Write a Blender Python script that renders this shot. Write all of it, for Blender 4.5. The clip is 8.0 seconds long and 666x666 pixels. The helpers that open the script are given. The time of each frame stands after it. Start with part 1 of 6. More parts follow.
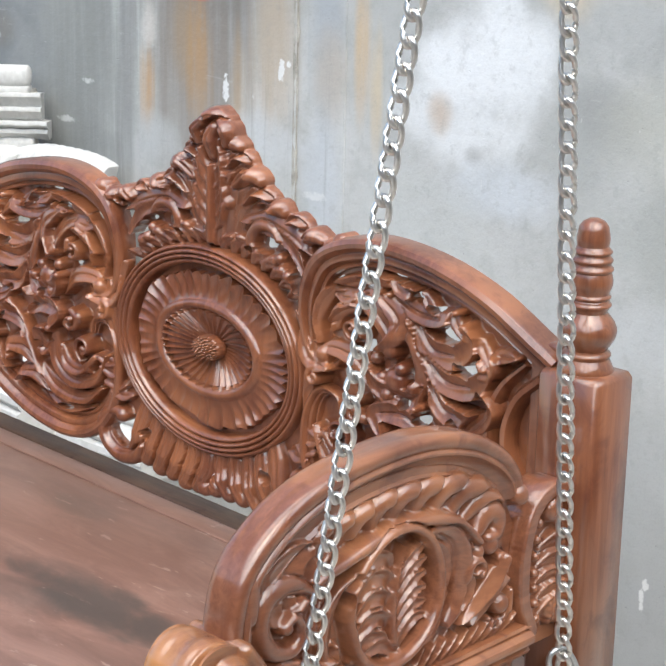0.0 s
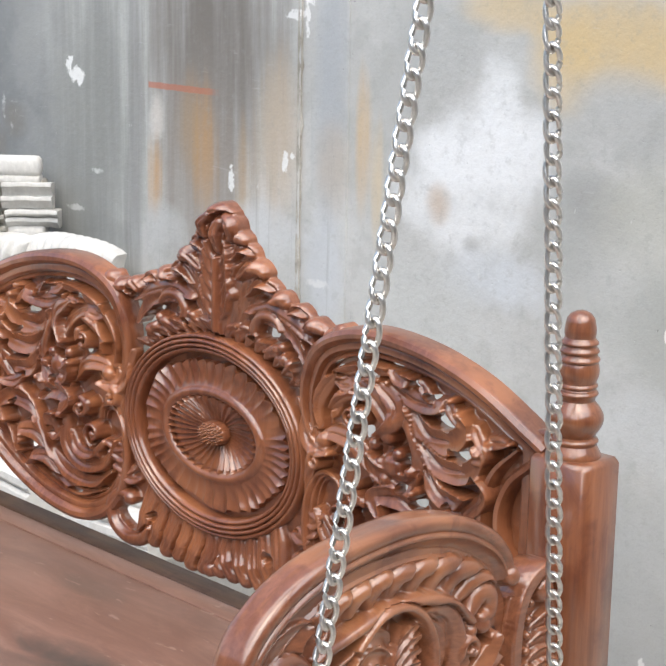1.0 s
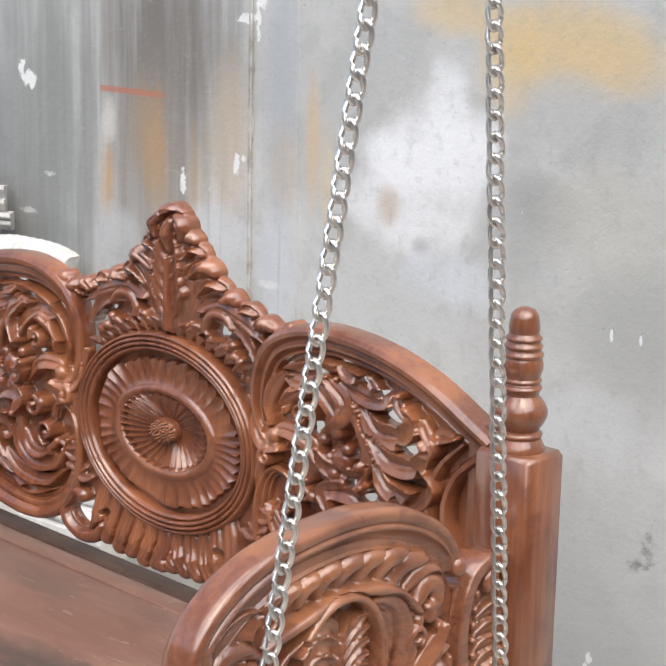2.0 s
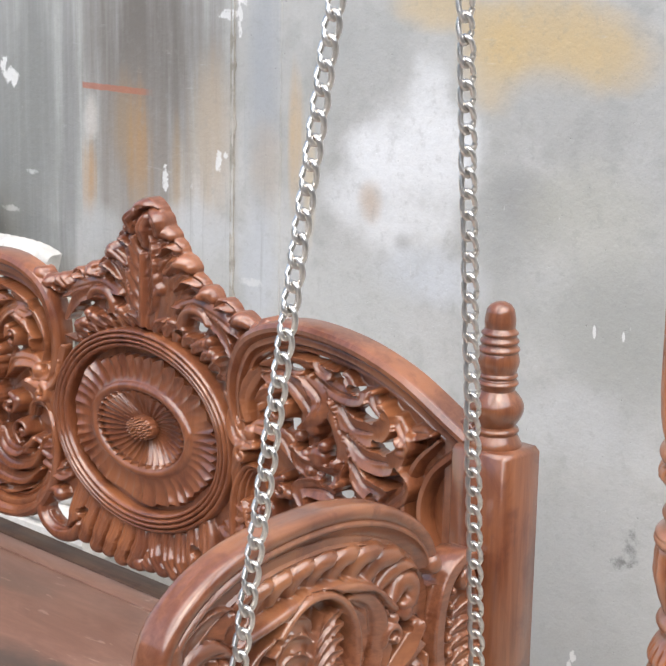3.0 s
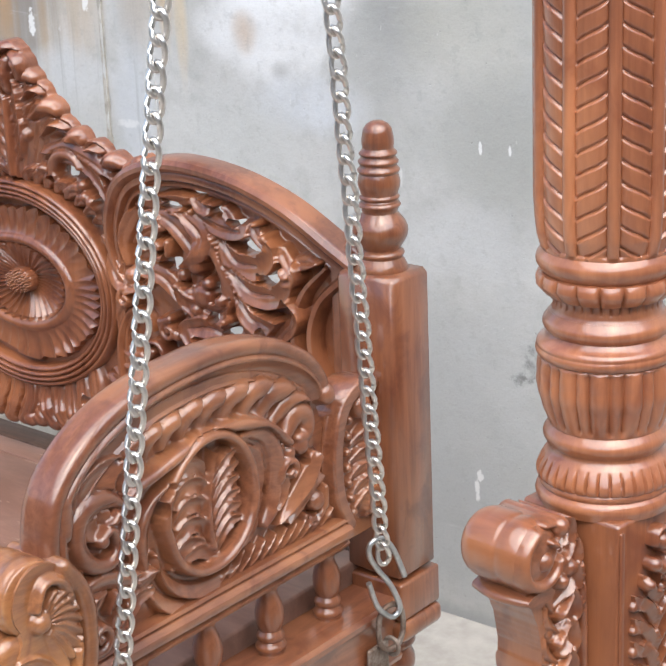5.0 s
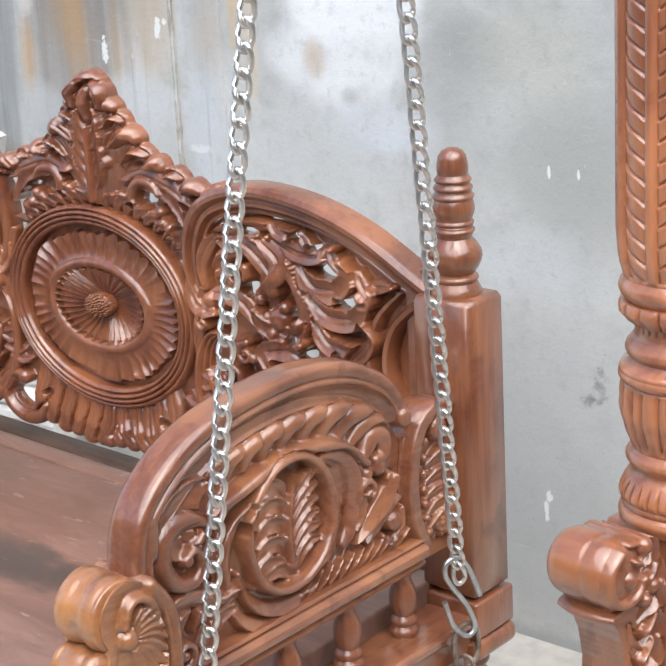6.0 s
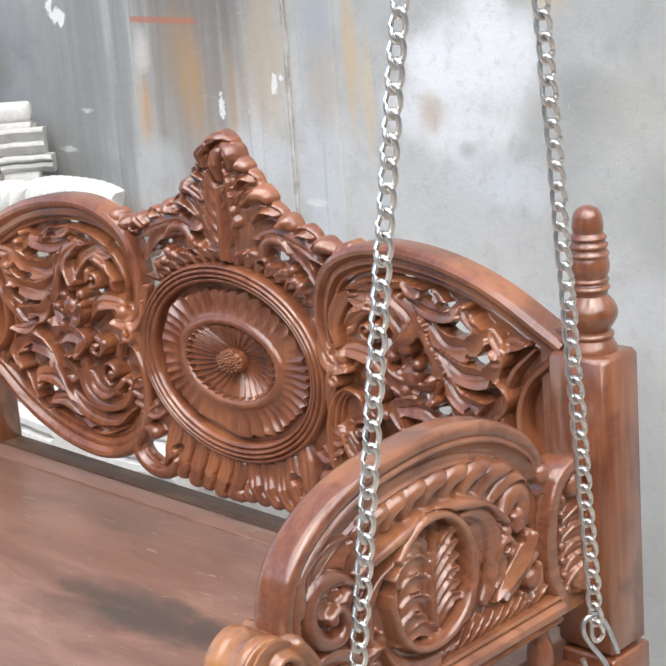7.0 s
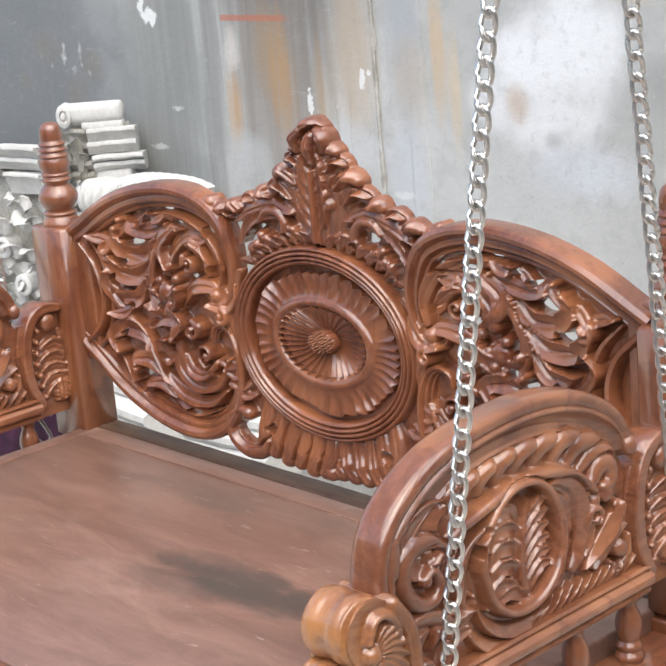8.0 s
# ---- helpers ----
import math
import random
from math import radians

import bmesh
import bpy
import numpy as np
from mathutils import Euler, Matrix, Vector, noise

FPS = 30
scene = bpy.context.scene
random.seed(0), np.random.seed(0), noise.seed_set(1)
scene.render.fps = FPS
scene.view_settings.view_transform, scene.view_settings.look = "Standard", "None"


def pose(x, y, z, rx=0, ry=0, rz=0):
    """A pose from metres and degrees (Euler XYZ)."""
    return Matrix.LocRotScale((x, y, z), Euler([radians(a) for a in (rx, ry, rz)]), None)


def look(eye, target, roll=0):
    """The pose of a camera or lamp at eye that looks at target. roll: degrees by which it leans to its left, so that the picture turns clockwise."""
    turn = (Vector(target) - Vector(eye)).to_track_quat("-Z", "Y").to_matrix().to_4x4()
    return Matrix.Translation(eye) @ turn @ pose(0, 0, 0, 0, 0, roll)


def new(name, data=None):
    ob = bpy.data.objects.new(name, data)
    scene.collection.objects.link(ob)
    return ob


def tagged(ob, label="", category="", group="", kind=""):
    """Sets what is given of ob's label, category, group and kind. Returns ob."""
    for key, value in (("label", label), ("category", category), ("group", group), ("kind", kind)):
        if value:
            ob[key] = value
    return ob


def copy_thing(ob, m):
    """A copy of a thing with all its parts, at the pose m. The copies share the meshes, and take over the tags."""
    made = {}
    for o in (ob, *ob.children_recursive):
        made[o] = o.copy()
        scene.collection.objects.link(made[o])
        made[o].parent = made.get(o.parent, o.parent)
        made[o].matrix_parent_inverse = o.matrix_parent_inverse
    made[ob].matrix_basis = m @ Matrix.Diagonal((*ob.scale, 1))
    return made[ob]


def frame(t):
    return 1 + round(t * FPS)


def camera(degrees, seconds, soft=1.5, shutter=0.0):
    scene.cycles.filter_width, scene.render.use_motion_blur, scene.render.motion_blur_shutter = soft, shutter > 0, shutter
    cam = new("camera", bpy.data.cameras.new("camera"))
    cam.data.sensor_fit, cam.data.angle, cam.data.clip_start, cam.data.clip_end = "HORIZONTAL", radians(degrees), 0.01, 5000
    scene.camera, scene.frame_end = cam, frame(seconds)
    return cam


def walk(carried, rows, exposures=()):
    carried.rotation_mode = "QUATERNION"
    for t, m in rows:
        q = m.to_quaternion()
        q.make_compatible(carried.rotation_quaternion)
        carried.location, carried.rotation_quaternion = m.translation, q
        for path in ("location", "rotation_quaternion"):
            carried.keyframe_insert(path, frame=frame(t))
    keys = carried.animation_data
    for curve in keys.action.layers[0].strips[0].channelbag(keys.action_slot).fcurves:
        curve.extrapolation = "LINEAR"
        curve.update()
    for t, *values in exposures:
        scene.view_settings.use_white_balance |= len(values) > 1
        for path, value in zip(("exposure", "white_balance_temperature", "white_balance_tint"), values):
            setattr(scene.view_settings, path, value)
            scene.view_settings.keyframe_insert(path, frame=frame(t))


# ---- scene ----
cam = camera(21.0, 8.0, soft=2.0, shutter=0.0)
PATH = [
    (0.0, look((1.1748, -1.6466, 1.7869), (-0.1573, -0.2584, 1.2407), 1.19)),
    (0.5, look((1.2143, -1.6746, 1.8094), (-0.1409, -0.2914, 1.3090), 0.99)),
    (1.0, look((1.2441, -1.7064, 1.8238), (-0.1097, -0.3085, 1.3623), 1.06)),
    (1.5, look((1.2656, -1.7352, 1.8256), (-0.0575, -0.3062, 1.3701), 1.29)),
    (3.0, look((1.2831, -1.7016, 1.8124), (-0.0304, -0.2633, 1.3584), 1.10)),
    (3.5, look((1.2779, -1.6642, 1.7972), (-0.0037, -0.2214, 1.2719), -0.34)),
    (3.7, look((1.2921, -1.6480, 1.7742), (0.0418, -0.1918, 1.2121), -1.05)),
    (4.0, look((1.2880, -1.6484, 1.7729), (0.0921, -0.1687, 1.1563), -2.42)),
    (4.2, look((1.2506, -1.6052, 1.7689), (0.0542, -0.1319, 1.1380), -2.15)),
    (5.3, look((1.2695, -1.6546, 1.7941), (0.0574, -0.1911, 1.1705), -2.67)),
    (5.5, look((1.2699, -1.6613, 1.7969), (0.0390, -0.2118, 1.1776), -2.82)),
    (6.0, look((1.2753, -1.6814, 1.8044), (0.0175, -0.2485, 1.2004), -3.11)),
    (6.5, look((1.2761, -1.6734, 1.8042), (0.0172, -0.2402, 1.2031), -3.31)),
    (6.8, look((1.2463, -1.6813, 1.8184), (-0.0438, -0.2703, 1.2312), -3.99)),
    (7.0, look((1.2456, -1.7255, 1.8298), (-0.0963, -0.3486, 1.2790), -4.35)),
    (7.2, look((1.2256, -1.7593, 1.8208), (-0.1636, -0.4212, 1.2921), -5.35)),
    (7.3, look((1.2363, -1.7945, 1.8259), (-0.1656, -0.4705, 1.2951), -5.56)),
    (7.5, look((1.2455, -1.8241, 1.8540), (-0.1571, -0.5133, 1.2960), -6.12)),
    (7.7, look((1.2619, -1.8368, 1.8184), (-0.1394, -0.5154, 1.2798), -6.20)),
    (8.0, look((1.2823, -1.7853, 1.8027), (-0.1263, -0.4685, 1.2719), -5.14)),
]
walk(cam, PATH, [(0.0, 1.17, 6630, 6), (1.5, 1.12, 7030, 10), (3.5, 1.11, 7030, 11), (4.2, 1.10, 7130, 13), (5.5, 1.25, 6630, 8), (6.5, 1.21, 6730, 8), (7.0, 1.20, 6830, 9), (7.5, 1.00, 7180, 13), (7.7, 1.11, 7080, 11), (8.0, 1.18, 6880, 9)])

# ---- light ----
world = bpy.data.worlds.new("overcast_sky")
scene.world = world
world.use_nodes = True
back = world.node_tree.nodes["Background"]
sky = world.node_tree.nodes.new("ShaderNodeTexSky")
sky.sky_type = "NISHITA"
sky.sun_disc = False
sky.sun_elevation, sky.sun_rotation = radians(60), radians(131)
sky.dust_density, sky.ozone_density = 2.2, 1.2
world.node_tree.links.new(sky.outputs[0], back.inputs[0])
back.inputs[1].default_value = 0.15
sun = new("sun", bpy.data.lights.new("sun", "SUN"))
sun.data.energy, sun.data.angle, sun.data.color = 2.1, radians(85), (0.965, 0.985, 1.0)
sun.matrix_world = look((1.7, -1.5, 4.0), (0, 0, 0))


# ---- materials ----
class Nodes:
    """Short hand for building one node material."""

    def __init__(self, name):
        self.mat = bpy.data.materials.new(name)
        self.mat.use_nodes = True
        self.tree = self.mat.node_tree
        self.bsdf = self.tree.nodes["Principled BSDF"]

    def add(self, kind, **sets):
        n = self.tree.nodes.new(kind)
        for k, v in sets.items():
            if k == "op":
                n.operation = v
            elif k == "blend":
                n.blend_type = v
        return n

    def put(self, value, socket):
        if isinstance(value, bpy.types.NodeSocket):
            self.tree.links.new(value, socket)
        else:
            socket.default_value = value

    def math(self, op, a, b=0.0, c=0.0, clamp=False):
        n = self.add("ShaderNodeMath", op=op)
        n.use_clamp = clamp
        self.put(a, n.inputs[0]), self.put(b, n.inputs[1]), self.put(c, n.inputs[2])
        return n.outputs[0]

    def place(self, scale=(1, 1, 1), kind="Object"):
        tc, mp = self.add("ShaderNodeTexCoord"), self.add("ShaderNodeMapping")
        self.put(tc.outputs[kind], mp.inputs[0])
        mp.inputs[3].default_value = scale
        return mp.outputs[0]

    def noise(self, at, scale, detail=4.0, rough=0.55, warp=0.0):
        n = self.add("ShaderNodeTexNoise")
        self.put(at, n.inputs["Vector"])
        n.inputs["Scale"].default_value, n.inputs["Detail"].default_value = scale, detail
        n.inputs["Roughness"].default_value, n.inputs["Distortion"].default_value = rough, warp
        return n.outputs["Fac"]

    def ramp(self, fac, lo, hi):
        n = self.add("ShaderNodeMapRange")
        n.interpolation_type = "SMOOTHSTEP"
        self.put(fac, n.inputs[0])
        n.inputs[1].default_value, n.inputs[2].default_value = lo, hi
        return n.outputs[0]

    def mix(self, fac, a, b, blend="MIX"):
        n = self.add("ShaderNodeMix", blend=blend)
        n.data_type = "RGBA"
        self.put(fac, n.inputs[0])
        for v, s in ((a, n.inputs[6]), (b, n.inputs[7])):
            self.put((*v, 1.0) if isinstance(v, tuple) and len(v) == 3 else v, s)
        n.blend_type = blend
        return n.outputs[2]

    def bump(self, height, strength, distance):
        n = self.add("ShaderNodeBump")
        self.put(height, n.inputs["Height"])
        n.inputs["Strength"].default_value, n.inputs["Distance"].default_value = strength, distance
        self.put(n.outputs[0], self.bsdf.inputs["Normal"])

    def done(self, color, rough, metal=0.0, coat=0.0, coat_rough=0.2, spec=0.5):
        self.put((*color, 1.0) if isinstance(color, tuple) and len(color) == 3 else color, self.bsdf.inputs["Base Color"])
        self.put(rough, self.bsdf.inputs["Roughness"])
        self.bsdf.inputs["Metallic"].default_value = metal
        self.bsdf.inputs["Coat Weight"].default_value = coat
        self.bsdf.inputs["Coat Roughness"].default_value = coat_rough
        self.bsdf.inputs["Coat IOR"].default_value = 1.62
        self.bsdf.inputs["Specular IOR Level"].default_value = spec
        return self.mat


def wood_material(name, light, dark, grain=(30, 30, 4), rough=0.34, coat=0.9):
    m = Nodes(name)
    at = m.place(grain)
    fine = m.noise(at, 3.0, 6.0, 0.65, 0.6)
    wide = m.noise(m.place((3, 3, 1.4)), 2.0, 3.0)
    c = m.mix(m.ramp(fine, 0.3, 0.72), dark, light)
    c = m.mix(m.math("MULTIPLY", m.ramp(wide, 0.40, 0.70), 0.60), c, tuple(v * 0.72 for v in dark))
    warm = m.noise(m.place((5, 5, 3)), 1.3, 2.0)
    c = m.mix(m.math("MULTIPLY", m.ramp(warm, 0.44, 0.70), 0.70), c, (light[0] * 1.40, light[1] * 1.50, light[2] * 1.35))
    # uneven stain: the polish has taken darker and redder in places
    stain = m.noise(m.place((14, 14, 9)), 1.6, 4.0, 0.6, 0.7)
    c = m.mix(m.math("MULTIPLY", m.ramp(stain, 0.50, 0.70), 0.62), c, (dark[0] * 0.72, dark[1] * 0.58, dark[2] * 0.62))
    speck = m.noise(m.place((60, 60, 60)), 4.0, 2.0)
    r = m.math("ADD", m.math("MULTIPLY", speck, 0.12), rough - 0.06)
    m.bump(m.math("ADD", m.math("MULTIPLY", fine, 0.5), speck), 0.07, 0.0012)
    return m.done(c, r, coat=coat, coat_rough=0.11, spec=0.36)


TEAK = wood_material("polished_teak", (0.276, 0.096, 0.044), (0.144, 0.043, 0.019))
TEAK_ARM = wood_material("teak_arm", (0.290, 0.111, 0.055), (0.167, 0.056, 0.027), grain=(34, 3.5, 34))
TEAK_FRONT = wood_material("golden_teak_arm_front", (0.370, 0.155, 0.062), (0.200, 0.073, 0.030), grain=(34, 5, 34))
TEAK_POST = wood_material("teak_post", (0.256, 0.089, 0.039), (0.137, 0.043, 0.019), grain=(45, 45, 2.5))
TEAK_PILLAR = wood_material("teak_pillar", (0.428, 0.160, 0.076), (0.254, 0.085, 0.040), grain=(40, 40, 3), rough=0.34, coat=0.85)

# darker, redder timber than the shaft; shade beside the bracket is mixed in
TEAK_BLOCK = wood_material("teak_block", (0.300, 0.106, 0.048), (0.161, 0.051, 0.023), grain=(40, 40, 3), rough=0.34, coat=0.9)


def seat_material():
    m = Nodes("waxed_seat_board")
    at = m.place((2.6, 11, 11))
    fine = m.noise(at, 2.0, 7.0, 0.7, 0.8)
    c = m.mix(m.ramp(fine, 0.3, 0.75), (0.150, 0.078, 0.056), (0.250, 0.138, 0.102))
    smear = m.noise(m.place((2.4, 4.6, 1)), 1.8, 6.0, 0.68, 0.6)
    c = m.mix(m.math("MULTIPLY", m.ramp(smear, 0.52, 0.74), 0.45), c, (0.34, 0.215, 0.165))
    co = m.add("ShaderNodeTexCoord").outputs["Object"]
    sp = m.add("ShaderNodeSeparateXYZ")
    m.put(co, sp.inputs[0])
    wob = m.math("MULTIPLY", m.math("SUBTRACT", m.noise(m.place((5, 9, 5)), 1.8, 6.0, 0.65, 0.5), 0.5), 2.8)
    for cx, cy, rx, ry, k in ((-0.49, -0.310, 0.22, 0.050, 0.85), (-0.56, -0.275, 0.12, 0.022, 0.4), (-0.62, -0.36, 0.10, 0.04, 0.35), (-0.78, -0.12, 0.08, 0.03, 0.3)):
        dx = m.math("DIVIDE", m.math("SUBTRACT", sp.outputs[0], cx), rx)
        dy = m.math("DIVIDE", m.math("SUBTRACT", sp.outputs[1], cy), ry)
        d = m.math("ADD", m.math("ADD", m.math("MULTIPLY", dx, dx), m.math("MULTIPLY", dy, dy)), wob)
        c = m.mix(m.math("MULTIPLY", m.math("SUBTRACT", 1.0, m.ramp(d, 0.1, 1.3)), k), c, (0.058, 0.050, 0.042))
    knot = m.noise(m.place((7, 16, 7)), 1.0, 1.0)
    c = m.mix(m.math("MULTIPLY", m.ramp(knot, 0.78, 0.81), 0.7), c, (0.06, 0.025, 0.015))
    nick = m.noise(m.place((14, 60, 14)), 1.0, 3.0, 0.7, 0.5)
    c = m.mix(m.math("MULTIPLY", m.ramp(nick, 0.655, 0.71), 0.45), c, (0.42, 0.31, 0.25))
    m.bump(fine, 0.08, 0.002)
    return m.done(c, m.math("ADD", m.math("MULTIPLY", smear, 0.25), 0.30), coat=0.25, coat_rough=0.3)


SEAT_WOOD = seat_material()
DARK_WOOD = wood_material("aged_rail_wood", (0.13, 0.075, 0.05), (0.07, 0.042, 0.03), grain=(3, 40, 40), rough=0.5, coat=0.0)


def wall_material():
    m = Nodes("stained_cement_plaster")
    co = m.add("ShaderNodeTexCoord").outputs["Object"]
    sp = m.add("ShaderNodeSeparateXYZ")
    m.put(co, sp.inputs[0])
    x, z = sp.outputs[0], sp.outputs[2]
    cloud = m.noise(co, 3.2, 6.0, 0.6, 0.5)
    mid = m.noise(co, 14.0, 5.0, 0.6)
    fine = m.noise(co, 90.0, 4.0, 0.6)
    streak = m.noise(m.place((26, 1, 1.6)), 1.0, 5.0, 0.6)
    c = m.mix(m.ramp(cloud, 0.35, 0.7), (0.43, 0.43, 0.41), (0.53, 0.53, 0.51))
    c = m.mix(m.math("MULTIPLY", m.ramp(mid, 0.45, 0.68), 0.40), c, (0.34, 0.342, 0.32))
    spot = m.noise(co, 38.0, 4.0, 0.7)
    wob = m.math("MULTIPLY", m.math("SUBTRACT", m.noise(co, 7.0, 5.0, 0.62), 0.5), 2.0)
    wob2 = m.math("MULTIPLY", m.math("SUBTRACT", streak, 0.5), 2.6)
    chip = m.math("MULTIPLY", m.math("SUBTRACT", m.noise(co, 55.0, 4.0, 0.7), 0.5), 3.4)

    def blob(c, cx, cz, rx, rz, color, k, warp=wob, soft=(-0.2, 1.7)):
        dx = m.math("DIVIDE", m.math("SUBTRACT", x, cx), rx)
        dz = m.math("DIVIDE", m.math("SUBTRACT", z, cz), rz)
        d = m.math("ADD", m.math("ADD", m.math("MULTIPLY", dx, dx), m.math("MULTIPLY", dz, dz)), warp)
        return m.mix(m.math("MULTIPLY", m.math("SUBTRACT", 1.0, m.ramp(d, *soft)), k), c, color)

    SLATE, UMBER, RUST, TAN = (0.15, 0.16, 0.165), (0.20, 0.175, 0.15), (0.50, 0.27, 0.09), (0.46, 0.38, 0.29)
    LIME, GREY, OCHRE, BLUISH = (0.76, 0.77, 0.77), (0.30, 0.30, 0.285), (0.62, 0.45, 0.22), (0.50, 0.53, 0.56)
    # darker grey towards the far left, then the grey bay beside the pier
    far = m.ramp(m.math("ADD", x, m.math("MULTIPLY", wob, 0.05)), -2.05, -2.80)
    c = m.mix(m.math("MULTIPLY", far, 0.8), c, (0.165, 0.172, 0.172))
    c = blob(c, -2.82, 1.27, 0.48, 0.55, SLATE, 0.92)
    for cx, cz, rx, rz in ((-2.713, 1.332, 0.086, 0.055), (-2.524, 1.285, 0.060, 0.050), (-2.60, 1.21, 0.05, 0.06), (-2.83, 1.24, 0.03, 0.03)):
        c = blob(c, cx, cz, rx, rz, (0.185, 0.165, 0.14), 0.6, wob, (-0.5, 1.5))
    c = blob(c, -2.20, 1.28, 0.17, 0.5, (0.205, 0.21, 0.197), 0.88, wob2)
    c = blob(c, -2.04, 1.35, 0.03, 0.5, (0.22, 0.22, 0.21), 0.6, wob2)
    # the pier: umber above, rust runs, lime at its foot
    c = blob(c, -1.75, 1.50, 0.24, 0.30, (0.165, 0.145, 0.125), 0.95, wob2)
    c = blob(c, -1.80, 1.22, 0.16, 0.24, (0.25, 0.22, 0.19), 0.85, wob2)
    c = blob(c, -1.556, 1.33, 0.075, 0.19, TAN, 0.8, wob2)
    c = blob(c, -1.965, 1.20, 0.034, 0.11, RUST, 0.75, wob2, (-0.6, 1.4))
    c = blob(c, -1.790, 1.27, 0.050, 0.16, RUST, 0.62, wob2, (-0.6, 1.4))
    c = blob(c, -1.84, 1.33, 0.045, 0.13, (0.36, 0.24, 0.13), 0.6, wob2, (-0.6, 1.4))
    c = blob(c, -1.660, 1.22, 0.030, 0.16, (0.44, 0.31, 0.18), 0.6, wob2, (-0.6, 1.4))
    c = blob(c, -1.955, 1.345, 0.026, 0.055, (0.60, 0.56, 0.51), 0.8)
    c = blob(c, -1.93, 1.085, 0.075, 0.060, (0.46, 0.465, 0.455), 0.75)
    c = blob(c, -1.60, 1.125, 0.140, 0.060, (0.52, 0.53, 0.53), 0.75)
    # plaster strip and the rusty run beside it
    c = blob(c, -1.405, 1.46, 0.050, 0.30, (0.36, 0.38, 0.40), 0.75, wob2)
    c = blob(c, -1.390, 1.28, 0.050, 0.10, TAN, 0.5)
    c = blob(c, -1.41, 1.06, 0.060, 0.16, BLUISH, 0.6)
    c = blob(c, -1.300, 1.34, 0.026, 0.17, (0.56, 0.38, 0.19), 0.75, wob2, (-0.6, 1.4))
    c = blob(c, -1.262, 1.27, 0.022, 0.14, OCHRE, 0.55, wob2, (-0.6, 1.4))
    # limewashed clouds
    c = blob(c, -1.09, 1.56, 0.13, 0.09, (0.40, 0.405, 0.39), 0.6)
    for cx, cz, rx, rz, k in ((-0.967, 1.355, 0.150, 0.110, 0.92), (-0.946, 1.478, 0.052, 0.085, 0.85), (-1.085, 1.330, 0.085, 0.070, 0.85), (-1.030, 1.215, 0.140, 0.065, 0.80), (-0.875, 1.385, 0.075, 0.080, 0.70), (-1.16, 1.25, 0.06, 0.06, 0.6)):
        c = blob(c, cx, cz, rx, rz, LIME, k)
    c = blob(c, -1.093, 1.243, 0.040, 0.048, (0.46, 0.33, 0.22), 0.85, wob, (-0.6, 1.4))
    c = blob(c, -1.003, 1.176, 0.030, 0.024, GREY, 0.8, wob, (-0.6, 1.4))
    c = blob(c, -0.934, 1.115, 0.140, 0.060, (0.58, 0.61, 0.64), 0.65)
    c = blob(c, -1.12, 1.04, 0.16, 0.09, (0.47, 0.48, 0.46), 0.6)
    # ochre high up, grey under it
    c = blob(c, -0.640, 1.590, 0.200, 0.085, OCHRE, 0.85)
    c = blob(c, -0.800, 1.560, 0.080, 0.100, OCHRE, 0.55)
    c = blob(c, -0.930, 1.640, 0.120, 0.045, OCHRE, 0.6)
    c = blob(c, -0.660, 1.490, 0.090, 0.060, (0.44, 0.44, 0.42), 0.8)
    c = blob(c, -0.715, 1.292, 0.090, 0.060, GREY, 0.85)
    c = blob(c, -0.740, 1.240, 0.110, 0.110, (0.35, 0.355, 0.335), 0.6)
    c = blob(c, -0.560, 1.270, 0.150, 0.120, (0.46, 0.455, 0.40), 0.7)
    c = blob(c, -0.480, 1.080, 0.240, 0.130, (0.36, 0.365, 0.335), 0.75)
    c = blob(c, -0.600, 0.880, 0.240, 0.085, (0.52, 0.53, 0.525), 0.7)
    c = blob(c, -0.540, 0.600, 0.280, 0.200, (0.41, 0.42, 0.415), 0.7)
    c = blob(c, -0.560, 0.300, 0.350, 0.160, (0.375, 0.385, 0.385), 0.7)
    c = blob(c, -0.240, 1.000, 0.120, 0.220, (0.49, 0.475, 0.42), 0.75)
    c = blob(c, -0.110, 1.360, 0.120, 0.140, (0.64, 0.55, 0.38), 0.8)
    c = blob(c, -0.080, 0.800, 0.130, 0.200, (0.63, 0.61, 0.56), 0.8)
    for cx, cz, rx, rz in ((-0.431, 0.675, 0.026, 0.055), (-0.455, 0.640, 0.030, 0.022), (-0.137, 0.854, 0.040, 0.075), (-0.10, 0.76, 0.06, 0.05)):
        c = blob(c, cx, cz, rx, rz, (0.19, 0.195, 0.185), 0.85, chip, (-0.5, 0.6))
    # darker ragged edge just above the floor
    c = m.mix(m.math("MULTIPLY", m.ramp(m.math("ADD", z, m.math("MULTIPLY", chip, 0.008)), 0.150, 0.115), 0.65), c, (0.27, 0.28, 0.28))
    scratch = m.noise(m.place((9, 1, 60)), 1.0, 4.0, 0.7, 0.4)
    c = m.mix(m.math("MULTIPLY", m.ramp(scratch, 0.62, 0.74), 0.20), c, (0.60, 0.60, 0.58))
    c = m.mix(m.math("MULTIPLY", m.ramp(spot, 0.54, 0.68), 0.22), c, (0.29, 0.29, 0.27))
    down = m.noise(m.place((48, 1, 2.2)), 1.0, 5.0, 0.7, 0.3)
    left = m.ramp(x, -1.0, -1.5)
    c = m.mix(m.math("MULTIPLY", m.math("MULTIPLY", m.ramp(down, 0.55, 0.75), left), 0.35), c, (0.22, 0.215, 0.20))
    grit = m.noise(co, 230.0, 3.0, 0.7)
    c = m.mix(m.math("MULTIPLY", m.ramp(grit, 0.45, 0.78), 0.14), c, (0.16, 0.16, 0.155))
